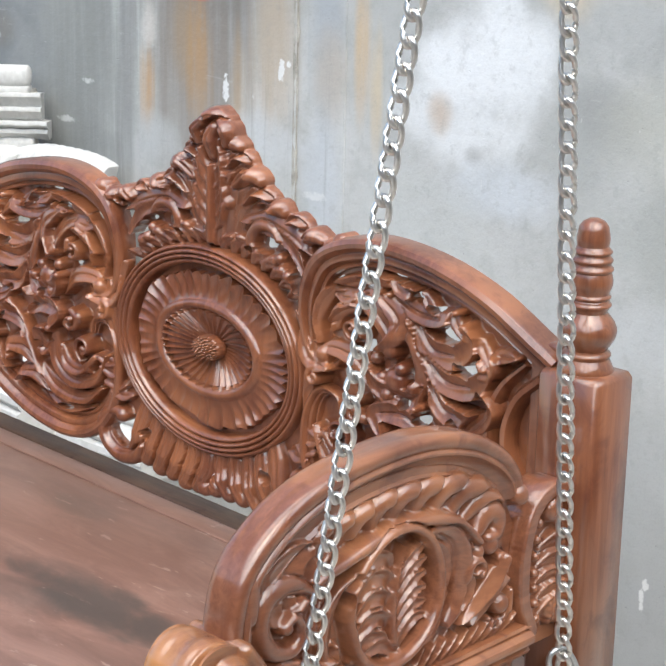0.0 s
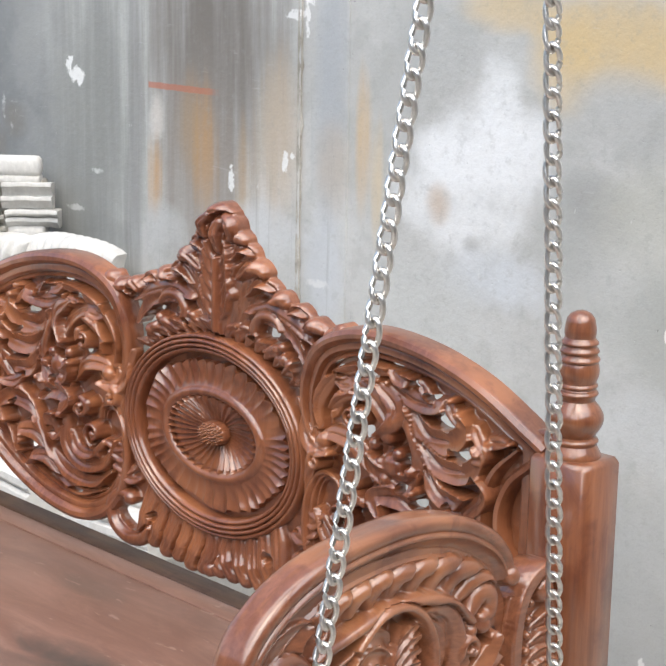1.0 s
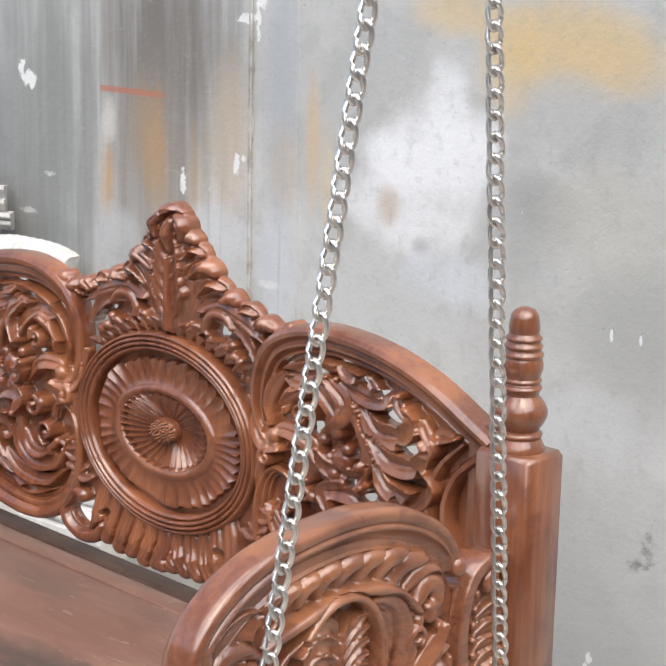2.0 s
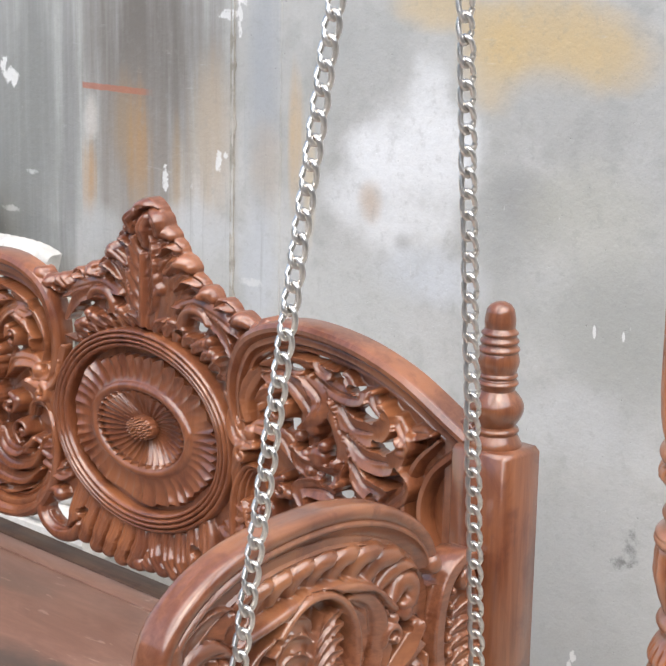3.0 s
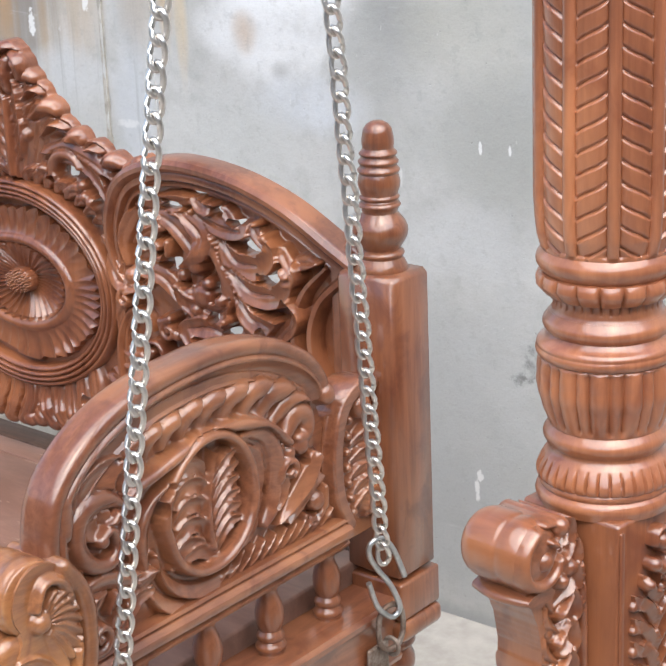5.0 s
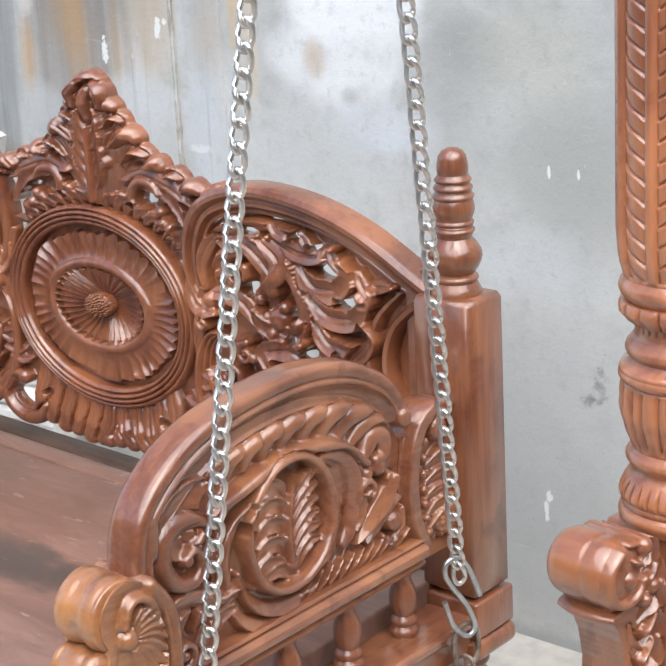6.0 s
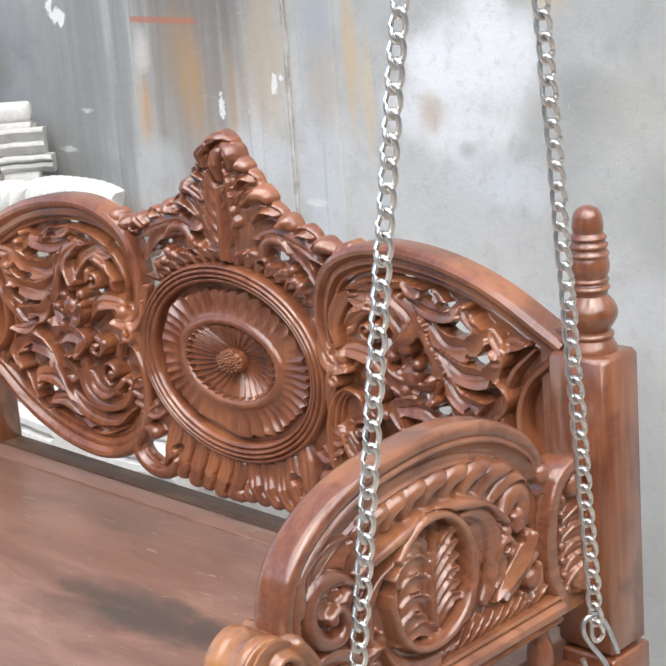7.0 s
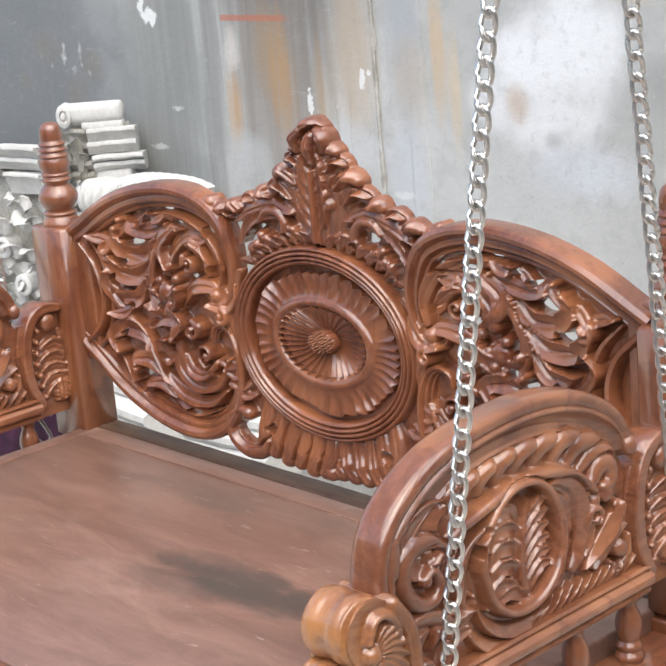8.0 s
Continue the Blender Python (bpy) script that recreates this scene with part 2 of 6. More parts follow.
    # faded red painted stripe
    off = m.math("ADD", m.math("ABSOLUTE", m.math("SUBTRACT", z, 1.4155)), m.math("MULTIPLY", chip, 0.0016))
    band = m.math("MULTIPLY", m.ramp(off, 0.0085, 0.0055), m.math("MULTIPLY", m.ramp(x, -1.988, -1.982), m.ramp(m.math("ADD", x, m.math("MULTIPLY", chip, 0.02)), -1.735, -1.80)))
    c = m.mix(m.math("MULTIPLY", band, 0.75), c, (0.42, 0.15, 0.09))
    # flaked lime specks, drips and scrapes
    fl = m.noise(m.place((38, 1, 20)), 1.0, 3.0, 0.7)
    c = m.mix(m.math("MULTIPLY", m.ramp(fl, 0.69, 0.73), 0.45), c, (0.66, 0.66, 0.64))
    for cx, cz, rx, rz in ((-2.264, 1.415, 0.036, 0.026), (-2.292, 1.445, 0.018, 0.022), (-1.469, 1.590, 0.009, 0.055), (-1.500, 1.600, 0.034, 0.014), (-1.462, 1.635, 0.020, 0.016), (-1.699, 1.226, 0.012, 0.040),
                           (-1.528, 1.285, 0.013, 0.026), (-1.505, 1.300, 0.010, 0.012), (-0.554, 0.400, 0.007, 0.034), (-0.548, 0.425, 0.011, 0.016), (-0.537, 1.069, 0.004, 0.016), (-0.473, 1.073, 0.004, 0.012)):
        c = blob(c, cx, cz, rx, rz, (0.76, 0.76, 0.74), 0.85, chip, (0.3, 0.75))
    for cx, cz, rx, rz in ((-0.717, 0.997, 0.004, 0.022), (-0.78, 0.985, 0.004, 0.016), (-2.272, 1.089, 0.045, 0.010), (-2.19, 1.19, 0.03, 0.008), (-1.43, 1.03, 0.05, 0.012)):
        c = blob(c, cx, cz, rx, rz, (0.66, 0.66, 0.64), 0.6, chip, (0.1, 0.8))
    for cx, cz, rx, rz in ((-2.641, 1.311, 0.018, 0.045), (-2.566, 1.312, 0.013, 0.045), (-2.60, 1.27, 0.020, 0.020), (-2.70, 1.28, 0.014, 0.014), (-2.535, 1.27, 0.010, 0.025)):
        c = blob(c, cx, cz, rx, rz, (0.55, 0.55, 0.53), 0.75, chip, (-0.5, 0.5))
    pit = m.noise(m.place((120, 1, 120)), 1.0, 2.0)
    c = m.mix(m.math("MULTIPLY", m.ramp(pit, 0.70, 0.76), 0.55), c, (0.12, 0.12, 0.115))
    h = m.math("ADD", m.math("MULTIPLY", mid, 0.7), m.math("ADD", m.math("MULTIPLY", fine, 0.35), m.math("MULTIPLY", m.ramp(pit, 0.70, 0.76), -0.5)))
    m.bump(h, 0.35, 0.006)
    return m.done(c, m.math("ADD", m.math("MULTIPLY", cloud, 0.3), 0.45), spec=0.4)


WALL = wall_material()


def speckled(name, a, b, scale, rough, bump=0.3, dist=0.004, metal=0.0, spec=0.5):
    m = Nodes(name)
    n1, n2 = m.noise(m.place(), scale, 5.0), m.noise(m.place(), scale * 7.3, 4.0)
    c = m.mix(m.ramp(m.math("ADD", m.math("MULTIPLY", n1, 0.65), m.math("MULTIPLY", n2, 0.35)), 0.36, 0.66), a, b)
    m.bump(m.math("ADD", n1, m.math("MULTIPLY", n2, 0.5)), bump, dist)
    return m.done(c, m.math("ADD", m.math("MULTIPLY", n2, 0.2), rough - 0.1), metal=metal, spec=spec)


# grey of the two added walls that screen off low light
SCREEN_GREY = speckled("added_screen_grey", (0.13, 0.135, 0.13), (0.22, 0.225, 0.215), 3.0, 0.9)
FLOOR = speckled("dusty_cement_floor", (0.30, 0.28, 0.25), (0.44, 0.42, 0.38), 4.0, 0.8)
PLASTER = speckled("white_cast_plaster", (0.47, 0.46, 0.435), (0.62, 0.61, 0.58), 9.0, 0.8, 0.35, 0.004)
PLASTER_OLD = speckled("dusty_old_plaster", (0.25, 0.235, 0.20), (0.44, 0.42, 0.375), 12.0, 0.85, 0.25, 0.004)
NICKEL = speckled("nickel_plated_steel", (0.70, 0.67, 0.63), (0.82, 0.79, 0.75), 60.0, 0.31, 0.0, 0.0006, metal=1.0)
GALVANISED = speckled("dull_galvanised_steel", (0.42, 0.43, 0.43), (0.62, 0.63, 0.63), 50.0, 0.4, 0.2, 0.001, metal=1.0)
RUSTY = speckled("rusty_iron", (0.16, 0.10, 0.07), (0.34, 0.29, 0.25), 40.0, 0.6, 0.5, 0.002, metal=0.7)
PURPLE = speckled("purple_cloth", (0.022, 0.006, 0.018), (0.060, 0.014, 0.045), 30.0, 0.9, 0.5, 0.004)


# ---- mesh tools ----
def mesh_of(name, verts, faces, sharp=None):
    me = bpy.data.meshes.new(name)
    me.from_pydata([tuple(v) for v in verts], [], [tuple(f) for f in faces])
    me.update()
    me.polygons.foreach_set("use_smooth", [True] * len(me.polygons))
    if sharp:
        me.set_sharp_from_angle(angle=radians(sharp))
    return me


def turned_out(me):
    bm = bmesh.new()
    bm.from_mesh(me)
    bmesh.ops.recalc_face_normals(bm, faces=bm.faces)
    bm.to_mesh(me)
    bm.free()
    return me


def part(name, me, material, parent, label=""):
    if not me.materials:
        me.materials.append(material)
    ob = new(name, me)
    ob.parent = parent
    return tagged(ob, label=label)


def thing(name, label, category, group="", kind="", at=(0, 0, 0)):
    ob = new(name)
    ob.location = at
    ob.empty_display_size = 0.1
    return tagged(ob, label, category, group, kind)


def curve(pts, n):
    """n points, evenly spaced, on a smooth line through pts."""
    p = np.array(pts, float)
    if len(p) == 2:
        return p[0] + np.linspace(0, 1, n)[:, None] * (p[1] - p[0])
    q = np.vstack([2 * p[0] - p[1], p, 2 * p[-1] - p[-2]])
    out = []
    for i in range(1, len(q) - 2):
        t = np.linspace(0, 1, 24, endpoint=False)[:, None]
        a, b, c, d = q[i - 1:i + 3]
        out.append(0.5 * (2 * b + (c - a) * t + (2 * a - 5 * b + 4 * c - d) * t**2 + (3 * b - a - 3 * c + d) * t**3))
    out = np.vstack(out + [q[-2:-1]])
    s = np.r_[0, np.cumsum(np.linalg.norm(np.diff(out, axis=0), axis=1))]
    w = np.linspace(0, s[-1], n)
    return np.stack([np.interp(w, s, out[:, k]) for k in range(out.shape[1])], 1)


def bar(name, a, b, soft=0.004, seg=2):
    """A box from corner a to corner b with rounded edges."""
    bm = bmesh.new()
    bmesh.ops.create_cube(bm, size=1)
    for v in bm.verts:
        v.co = [(a[i] + b[i]) / 2 + v.co[i] * (b[i] - a[i]) for i in range(3)]
    if soft:
        bmesh.ops.bevel(bm, geom=bm.edges[:], offset=soft, segments=seg, profile=0.5, affect="EDGES")
    me = bpy.data.meshes.new(name)
    bm.to_mesh(me)
    bm.free()
    me.polygons.foreach_set("use_smooth", [True] * len(me.polygons))
    me.set_sharp_from_angle(angle=radians(50))
    return me


def lathe(name, profile, n=48, wave=None, sharp=40):
    """A turned piece: profile of (radius, z) from bottom to top; wave(angle, z, r) changes the radius."""
    ring = np.linspace(0, 2 * np.pi, n, endpoint=False)
    verts, faces = [], []
    for r, z in profile:
        for a in ring:
            rr = wave(a, z, r) if wave else r
            verts.append((rr * np.cos(a), rr * np.sin(a), z))
    m = len(profile)
    for i in range(m - 1):
        for j in range(n):
            k = (j + 1) % n
            faces.append((i * n + j, i * n + k, (i + 1) * n + k, (i + 1) * n + j))
    faces.append(tuple(range(n - 1, -1, -1)))
    faces.append(tuple((m - 1) * n + j for j in range(n)))
    return mesh_of(name, verts, faces, sharp)


def rounded(profile, n):
    """The profile with each bead or hollow drawn round: rows (r, z, bulge to the next)."""
    out = []
    for (r0, z0, bulge), (r1, z1, _) in zip(profile, profile[1:]):
        for t in np.linspace(0, 1, n if bulge else 2, endpoint=False):
            out.append((r0 + (r1 - r0) * t + bulge * np.sin(np.pi * t), z0 + (z1 - z0) * t))
    out.append(profile[-1][:2])
    return out


def sweep(name, path, section, to3d, size=None, sharp=35, loop=False):
    """A moulding: section points (across, out) carried along a flat path; to3d(u, v, out)."""
    path = np.array(path, float)
    n = len(path)
    tan = np.gradient(path, axis=0)
    if loop:
        tan = np.roll(path, -1, 0) - np.roll(path, 1, 0)
    tan /= np.linalg.norm(tan, axis=1)[:, None]
    nor = np.stack([-tan[:, 1], tan[:, 0]], 1)
    size = np.ones(n) if size is None else np.interp(np.linspace(0, 1, n), np.linspace(0, 1, len(size)), size)
    verts, faces, k = [], [], len(section)
    for i in range(n):
        for a, o in section:
            u, v = path[i] + nor[i] * a * size[i]
            verts.append(to3d(u, v, o * (0.35 + 0.65 * size[i])))
    for i in range(n if loop else n - 1):
        j = (i + 1) % n
        for s in range(k):
            t = (s + 1) % k
            faces.append((i * k + s, i * k + t, j * k + t, j * k + s))
    if not loop:
        faces += [tuple(range(k - 1, -1, -1)), tuple((n - 1) * k + s for s in range(k))]
    return turned_out(mesh_of(name, verts, faces, sharp))


class Relief:
    """A carved board: a height over a flat grid, cut right through where no stroke lies."""

    def __init__(self, u0, u1, v0, v1, step):
        self.u, self.v = np.arange(u0, u1 + step / 2, step), np.arange(v0, v1 + step / 2, step)
        self.h = np.full((len(self.v), len(self.u)), -1.0)
        self.step = step

    def window(self, lo, hi):
        i0, i1 = np.searchsorted(self.u, (lo[0], hi[0]))
        j0, j1 = np.searchsorted(self.v, (lo[1], hi[1]))
        return slice(max(j0 - 1, 0), j1 + 1), slice(max(i0 - 1, 0), i1 + 1)

    def stroke(self, pts, w, h, base=(0.0,), cut="round", n=60, over=False):
        c = curve(pts, n)
        t = np.linspace(0, 1, n)
        wide = np.interp(t, np.linspace(0, 1, len(w)), w)
        low = np.interp(t, np.linspace(0, 1, len(base)), base)
        tall = np.interp(t, np.linspace(0, 1, len(h)), h) if isinstance(h, (tuple, list)) else np.full(n, h)
        m = wide.max()
        win = self.window(c.min(0) - m, c.max(0) + m)
        uu, vv = np.meshgrid(self.u[win[1]], self.v[win[0]])
        if uu.size == 0:
            return
        d = np.hypot(uu[..., None] - c[:, 0], vv[..., None] - c[:, 1])
        rel = d / np.maximum(wide, 1e-5)
        k = rel.argmin(-1)
        q = np.take_along_axis(rel, k[..., None], -1)[..., 0]
        tan = np.gradient(c, axis=0)
        side = np.sign(tan[k, 0] * (vv - c[k, 1]) - tan[k, 1] * (uu - c[k, 0]))
        s = np.clip(q, 0, 1)
        if cut == "round":
            f = np.sqrt(1 - s**2)
        elif cut == "scoop":
            f = np.where(s < 0.8, 0.5 + 0.5 * (s / 0.8) ** 2, np.sqrt(np.clip(1 - ((s - 0.8) / 0.2) ** 2, 0, 1)))
        elif cut == "vein":
            f = np.sqrt(1 - s**2) * (0.72 + 0.28 * np.cos(s * np.pi * 2.2)) 
        elif cut == "fold":
            f = np.sqrt(np.clip((1 - s) / 0.14, 0, 1)) * (0.58 + 0.42 * side * s)
        elif cut == "foldr":
            f = np.sqrt(np.clip((1 - s) / 0.14, 0, 1)) * (0.58 - 0.42 * side * s)
        elif cut == "gouge":
            f = np.sqrt(np.clip((1 - s) / 0.10, 0, 1)) * (0.42 + 0.58 * s**2)
        elif cut == "lean":
            f = np.sqrt(1 - s**2) * (0.7 + 0.3 * side * s) + 0.18 * (side > 0) * s
        else:
            f = np.where(s < 0.85, 1.0, np.sqrt(np.clip(1 - ((s - 0.85) / 0.15) ** 2, 0, 1)))
        val = np.where(q <= 1.0, low[k] + tall[k] * f, -1.0)
        self.h[win] = np.where(q <= 1.0, val, self.h[win]) if over else np.maximum(self.h[win], val)

    def groove(self, pts, w, d, n=50):
        """A cut line, deepest half way."""
        c = curve(pts, n)
        wide = w * np.sin(np.linspace(0.12, 0.92, n) * np.pi)
        win = self.window(c.min(0) - w, c.max(0) + w)
        uu, vv = np.meshgrid(self.u[win[1]], self.v[win[0]])
        if uu.size:
            s = (np.hypot(uu[..., None] - c[:, 0], vv[..., None] - c[:, 1]) / np.maximum(wide, 1e-5)).min(-1)
            self.h[win] -= np.where(self.h[win] > -0.5, d * np.clip(1 - s, 0, 1), 0)

    def bite(self, u, v, a, b, turn=0):
        """A hole right through."""
        uu, vv = np.meshgrid(self.u - u, self.v - v)
        ca, sa = math.cos(radians(turn)), math.sin(radians(turn))
        p, q = (uu * ca + vv * sa) / a, (vv * ca - uu * sa) / b
        t = np.arctan2(q, p)
        self.h[np.hypot(p, q) < 1 + 0.18 * np.sin(3 * t + u * 90) + 0.10 * np.sin(5 * t + v * 70)] = -1.0

    def petals(self, path, n, long, wide, h=0.013, base=0.006, turn=70, lift=0.008, way=1, start=0.03, stop=0.97, cut="fold", grow=(1.0, 1.0), bend=0.35):
        """A row of lapping leaves along a line, each laid over the one before, with a cut vein."""
        c = curve(path, 160)
        tan = np.gradient(c, axis=0)
        tan /= np.linalg.norm(tan, axis=1)[:, None]
        for i in range(n):
            k = int(159 * (start + (stop - start) * i / max(n - 1, 1)))
            g = np.interp(i / max(n - 1, 1), np.linspace(0, 1, len(grow)), grow)
            a = radians(turn) * way
            d = np.array([tan[k, 0] * np.cos(a) - tan[k, 1] * np.sin(a), tan[k, 0] * np.sin(a) + tan[k, 1] * np.cos(a)])
            p0, p1 = c[k], c[k] + d * long * g * 0.55
            p2 = c[k] + d * long * g + tan[k] * long * g * bend
            w = wide * g
            self.stroke([p0, p1, p2], (w * 0.55, w, w * 0.72), h, (base, base + lift * 0.6, base + lift), cut, 50, True)
            self.groove([p0 + (p1 - p0) * 0.3, p1, p1 + (p2 - p1) * 0.8], w * 0.22, 0.004)

    def ball(self, u, v, r, h, base=0.0):
        self.stroke([(u - 1e-4, v), (u + 1e-4, v)], (r, r), h, (base,), n=2)

    def leaf(self, pts, size, n, h=0.012, base=(0.006,), sides=(1, -1), spread=58):
        """An acanthus leaf: lobes from a vein, smaller towards the tip."""
        c = curve(pts, 80)
        tan = np.gradient(c, axis=0)
        tan /= np.linalg.norm(tan, axis=1)[:, None]
        b = np.interp(np.linspace(0, 1, n), np.linspace(0, 1, len(base)), base)
        for i in range(n):
            t = 0.08 + 0.84 * i / max(n - 1, 1)
            k = int(t * 79)
            long = size * (1 - 0.55 * t) * (0.85 + 0.3 * ((i * 7) % 3) / 2)
            for s in sides:
                a = radians(spread * (1 - 0.45 * t)) * s
                d = np.array([tan[k, 0] * np.cos(a) - tan[k, 1] * np.sin(a), tan[k, 0] * np.sin(a) + tan[k, 1] * np.cos(a)])
                e = c[k] + d * long
                mid = c[k] + d * long * 0.5 + np.array([-d[1], d[0]]) * long * 0.12 * s
                tip = e + tan[k] * long * 0.28
                self.stroke([c[k], mid, e, tip], (long * 0.12, long * 0.27, long * 0.24, long * 0.05), h, (b[i], b[i] + 0.004), "scoop" if (i + (s > 0)) % 2 else "lean", 40)
        self.stroke(pts, (size * 0.16, size * 0.15, size * 0.04), h * 1.05, (b[0] + 0.003, b[-1] + 0.005), "round")

    def curl(self, u, v, r, turns, start, w, h, base=0.004, way=1):
        """A scroll that winds in on a bud."""
        a = np.linspace(0, turns * 2 * np.pi, 40)
        rr = r * (1 - 0.78 * a / a[-1])
        pts = [(u + q * np.cos(radians(start) + way * p), v + q * np.sin(radians(start) + way * p)) for p, q in zip(a[::4], rr[::4])]
        self.stroke(pts, (w, w * 0.8, w * 0.45), h, (base, base + 0.005), "round")
        self.ball(u, v, r * 0.30, h * 1.1, base + 0.004)

    def settle(self, mid, k):
        """Shallower carving: heights drawn towards one level."""
        self.h = np.where(self.h > -0.5, mid + (self.h - mid) * k, self.h)

    def mesh(self, name, to3d, rear):
        """rear: the height of the flat back, or None for a board carved alike on both faces."""
        ok = self.h > -0.5
        soft, mass = np.where(ok, self.h, 0.0), ok.astype(float)
        for axis in (0, 1):
            soft = 3 * soft + np.roll(soft, 1, axis) + np.roll(soft, -1, axis)
            mass = 3 * mass + np.roll(mass, 1, axis) + np.roll(mass, -1, axis)
        self.h = np.where(ok, soft / np.maximum(mass, 1e-6), self.h)
        cell = ok[:-1, :-1] & ok[1:, :-1] & ok[:-1, 1:] & ok[1:, 1:]
        nv, nu = self.h.shape
        idx = np.arange(nv * nu).reshape(nv, nu)
        q = np.stack([idx[:-1, :-1], idx[:-1, 1:], idx[1:, 1:], idx[1:, :-1]], -1)[cell]
        used = np.unique(q)
        back = np.full(nv * nu, -1)
        back[used] = np.arange(len(used))
        q = back[q]
        uu, vv = np.meshgrid(self.u, self.v)
        u, v, h = uu.ravel()[used].copy(), vv.ravel()[used].copy(), self.h.ravel()[used].copy()
        e = np.concatenate([q[:, [0, 1]], q[:, [1, 2]], q[:, [2, 3]], q[:, [3, 0]]])
        key = e.min(1).astype(np.int64) * len(used) + e.max(1)
        _, first, count = np.unique(key, return_index=True, return_counts=True)
        rim = e[first[count == 1]]
        for _ in range(5):
            for x in (u, v, h):
                tot, num = np.zeros(len(x)), np.zeros(len(x))
                np.add.at(tot, rim[:, 0], x[rim[:, 1]]), np.add.at(num, rim[:, 0], 1)
                np.add.at(tot, rim[:, 1], x[rim[:, 0]]), np.add.at(num, rim[:, 1], 1)
                m = num > 0
                x[m] = 0.5 * x[m] + 0.5 * tot[m] / num[m]
        n = len(used)
        hb = -h if rear is None else np.full(n, rear)
        verts = [to3d(a, b, c) for a, b, c in zip(u, v, h)] + [to3d(a, b, c) for a, b, c in zip(u, v, hb)]
        faces = [tuple(f) for f in q] + [tuple(f[::-1] + n) for f in q] + [(b, a, a + n, b + n) for a, b in rim]
        return mesh_of(name, verts, faces, 62)


# ---- structure ----
GROUND = 0.11
def wall_piece(name, x0, x1, y0, y1, z0, z1, parent=None, material=None):
    me = bar(name, (x0, y0, z0), (x1, y1, z1), 0)
    ob = part(name, me, material or WALL, parent)
    return ob


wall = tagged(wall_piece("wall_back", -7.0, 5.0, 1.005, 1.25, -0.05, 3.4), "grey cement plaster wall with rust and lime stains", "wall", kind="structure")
pier = wall_piece("pier", -1.990, -1.484, 0.997, 1.006, -0.05, 3.4, wall)
strip = wall_piece("plaster_strip", -1.484, -1.348, 1.003, 1.0065, -0.05, 3.4, wall)


def ragged_edge():
    """The broken plaster edge down one side of the pier."""
    rng = np.random.RandomState(5)
    verts, faces, n = [], [], 170
    for i in range(n):
        z = 0.02 + i * 0.018
        w = 0.0005 + 0.008 * rng.rand() ** 6
        o = 0.0005 + 0.002 * rng.rand()
        verts += [(-1.492, 0.9975, z), (-1.492, 0.9975 - o, z), (-1.484 + w * 0.4, 0.9995 - o, z), (-1.484 + w, 1.0015, z)]
    for i in range(n - 1):
        for k in range(3):
            a = i * 4 + k
            faces.append((a, a + 1, a + 5, a + 4))
    return mesh_of("broken_edge", verts, faces, 30)


part("broken_edge", ragged_edge(), PLASTER_OLD, wall, "chipped whitish plaster edge")
ground = new("ground", bar("ground", (-40, -40, -0.02), (40, 1.20, GROUND), 0))
ground.data.materials.append(FLOOR)
# added walls out of view: they block low sky light and its reflections
tagged(wall_piece("screen_wall_east", 3.3, 3.55, -4.95, 1.005, -0.05, 3.0, None, SCREEN_GREY), "added plain grey wall out of view, blocks low light from the east", "wall", kind="structure")
tagged(wall_piece("screen_wall_front", -8.0, 3.55, -5.2, -4.95, -0.05, 2.8, None, SCREEN_GREY), "added plain grey wall out of view, blocks low light behind the camera", "wall", kind="structure")
tagged(ground, "dusty pale cement ground", "ground", kind="structure")


# added beams, out of view, so that the chains hang from something
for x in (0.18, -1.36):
    tagged(wall_piece("added_chain_beam", x - 0.05, x + 0.05, -4.96, 1.006, 2.40, 2.52, None, DARK_WOOD), "added plain dark wooden beam out of view that carries the chains", "beam", kind="structure")


# ---- carved swing ----
HX, HZ, W = -0.640, 1.066, 1.3
HEAD_TALL = 0.965
swing = thing("carved_swing", "carved polished teak swing seat hung from chains", "swing")


def on_head(u, v, o):
    return (u, -o, v)


def head_part(name, me, material=None, label="", mirror=False, parent=None):
    ob = part(name, me, material or TEAK, swing, label)
    ob.location = (HX, 0, HZ)
    ob.scale = (-1 if mirror else 1, 1, HEAD_TALL * (1.03 if mirror else 1))
    return ob


def both(name, me, label=""):
    head_part(name, me, None, label)
    head_part(name, me, None, label, True)


def flipped(section):
    return [(-a, o) for a, o in section]


MOULD = [(-0.021, -0.016), (-0.022, 0.016), (-0.019, 0.026), (-0.013, 0.031), (-0.007, 0.030), (-0.002, 0.024), (0.0, 0.019),
         (0.004, 0.021), (0.009, 0.020), (0.012, 0.014), (0.0135, 0.009), (0.0165, 0.0115), (0.020, 0.010), (0.022, 0.004), (0.021, -0.016)]
MOULD = [(a, o * 0.8 if o > 0 else o) for a, o in MOULD]

arch_path = curve([(0.606, 0.111), (0.575, 0.128), (0.500, 0.169), (0.420, 0.195), (0.335, 0.205), (0.272, 0.197), (0.225, 0.172), (0.203, 0.128),
                   (0.200, 0.085), (0.212, 0.047), (0.240, 0.036), (0.259, 0.051), (0.251, 0.069)], 96)
both("arch_moulding", sweep("arch_moulding", arch_path, MOULD, on_head, (1, 1, 1, 1, 1, 0.95, 0.8, 0.5, 0.25)), "polished arched moulding")
low_path = curve([(0.618, -0.066), (0.575, -0.092), (0.515, -0.133), (0.450, -0.164), (0.385, -0.183), (0.318, -0.189), (0.262, -0.175), (0.223, -0.142),
                  (0.205, -0.095), (0.205, -0.045), (0.224, -0.008), (0.252, -0.010), (0.259, -0.030)], 96)
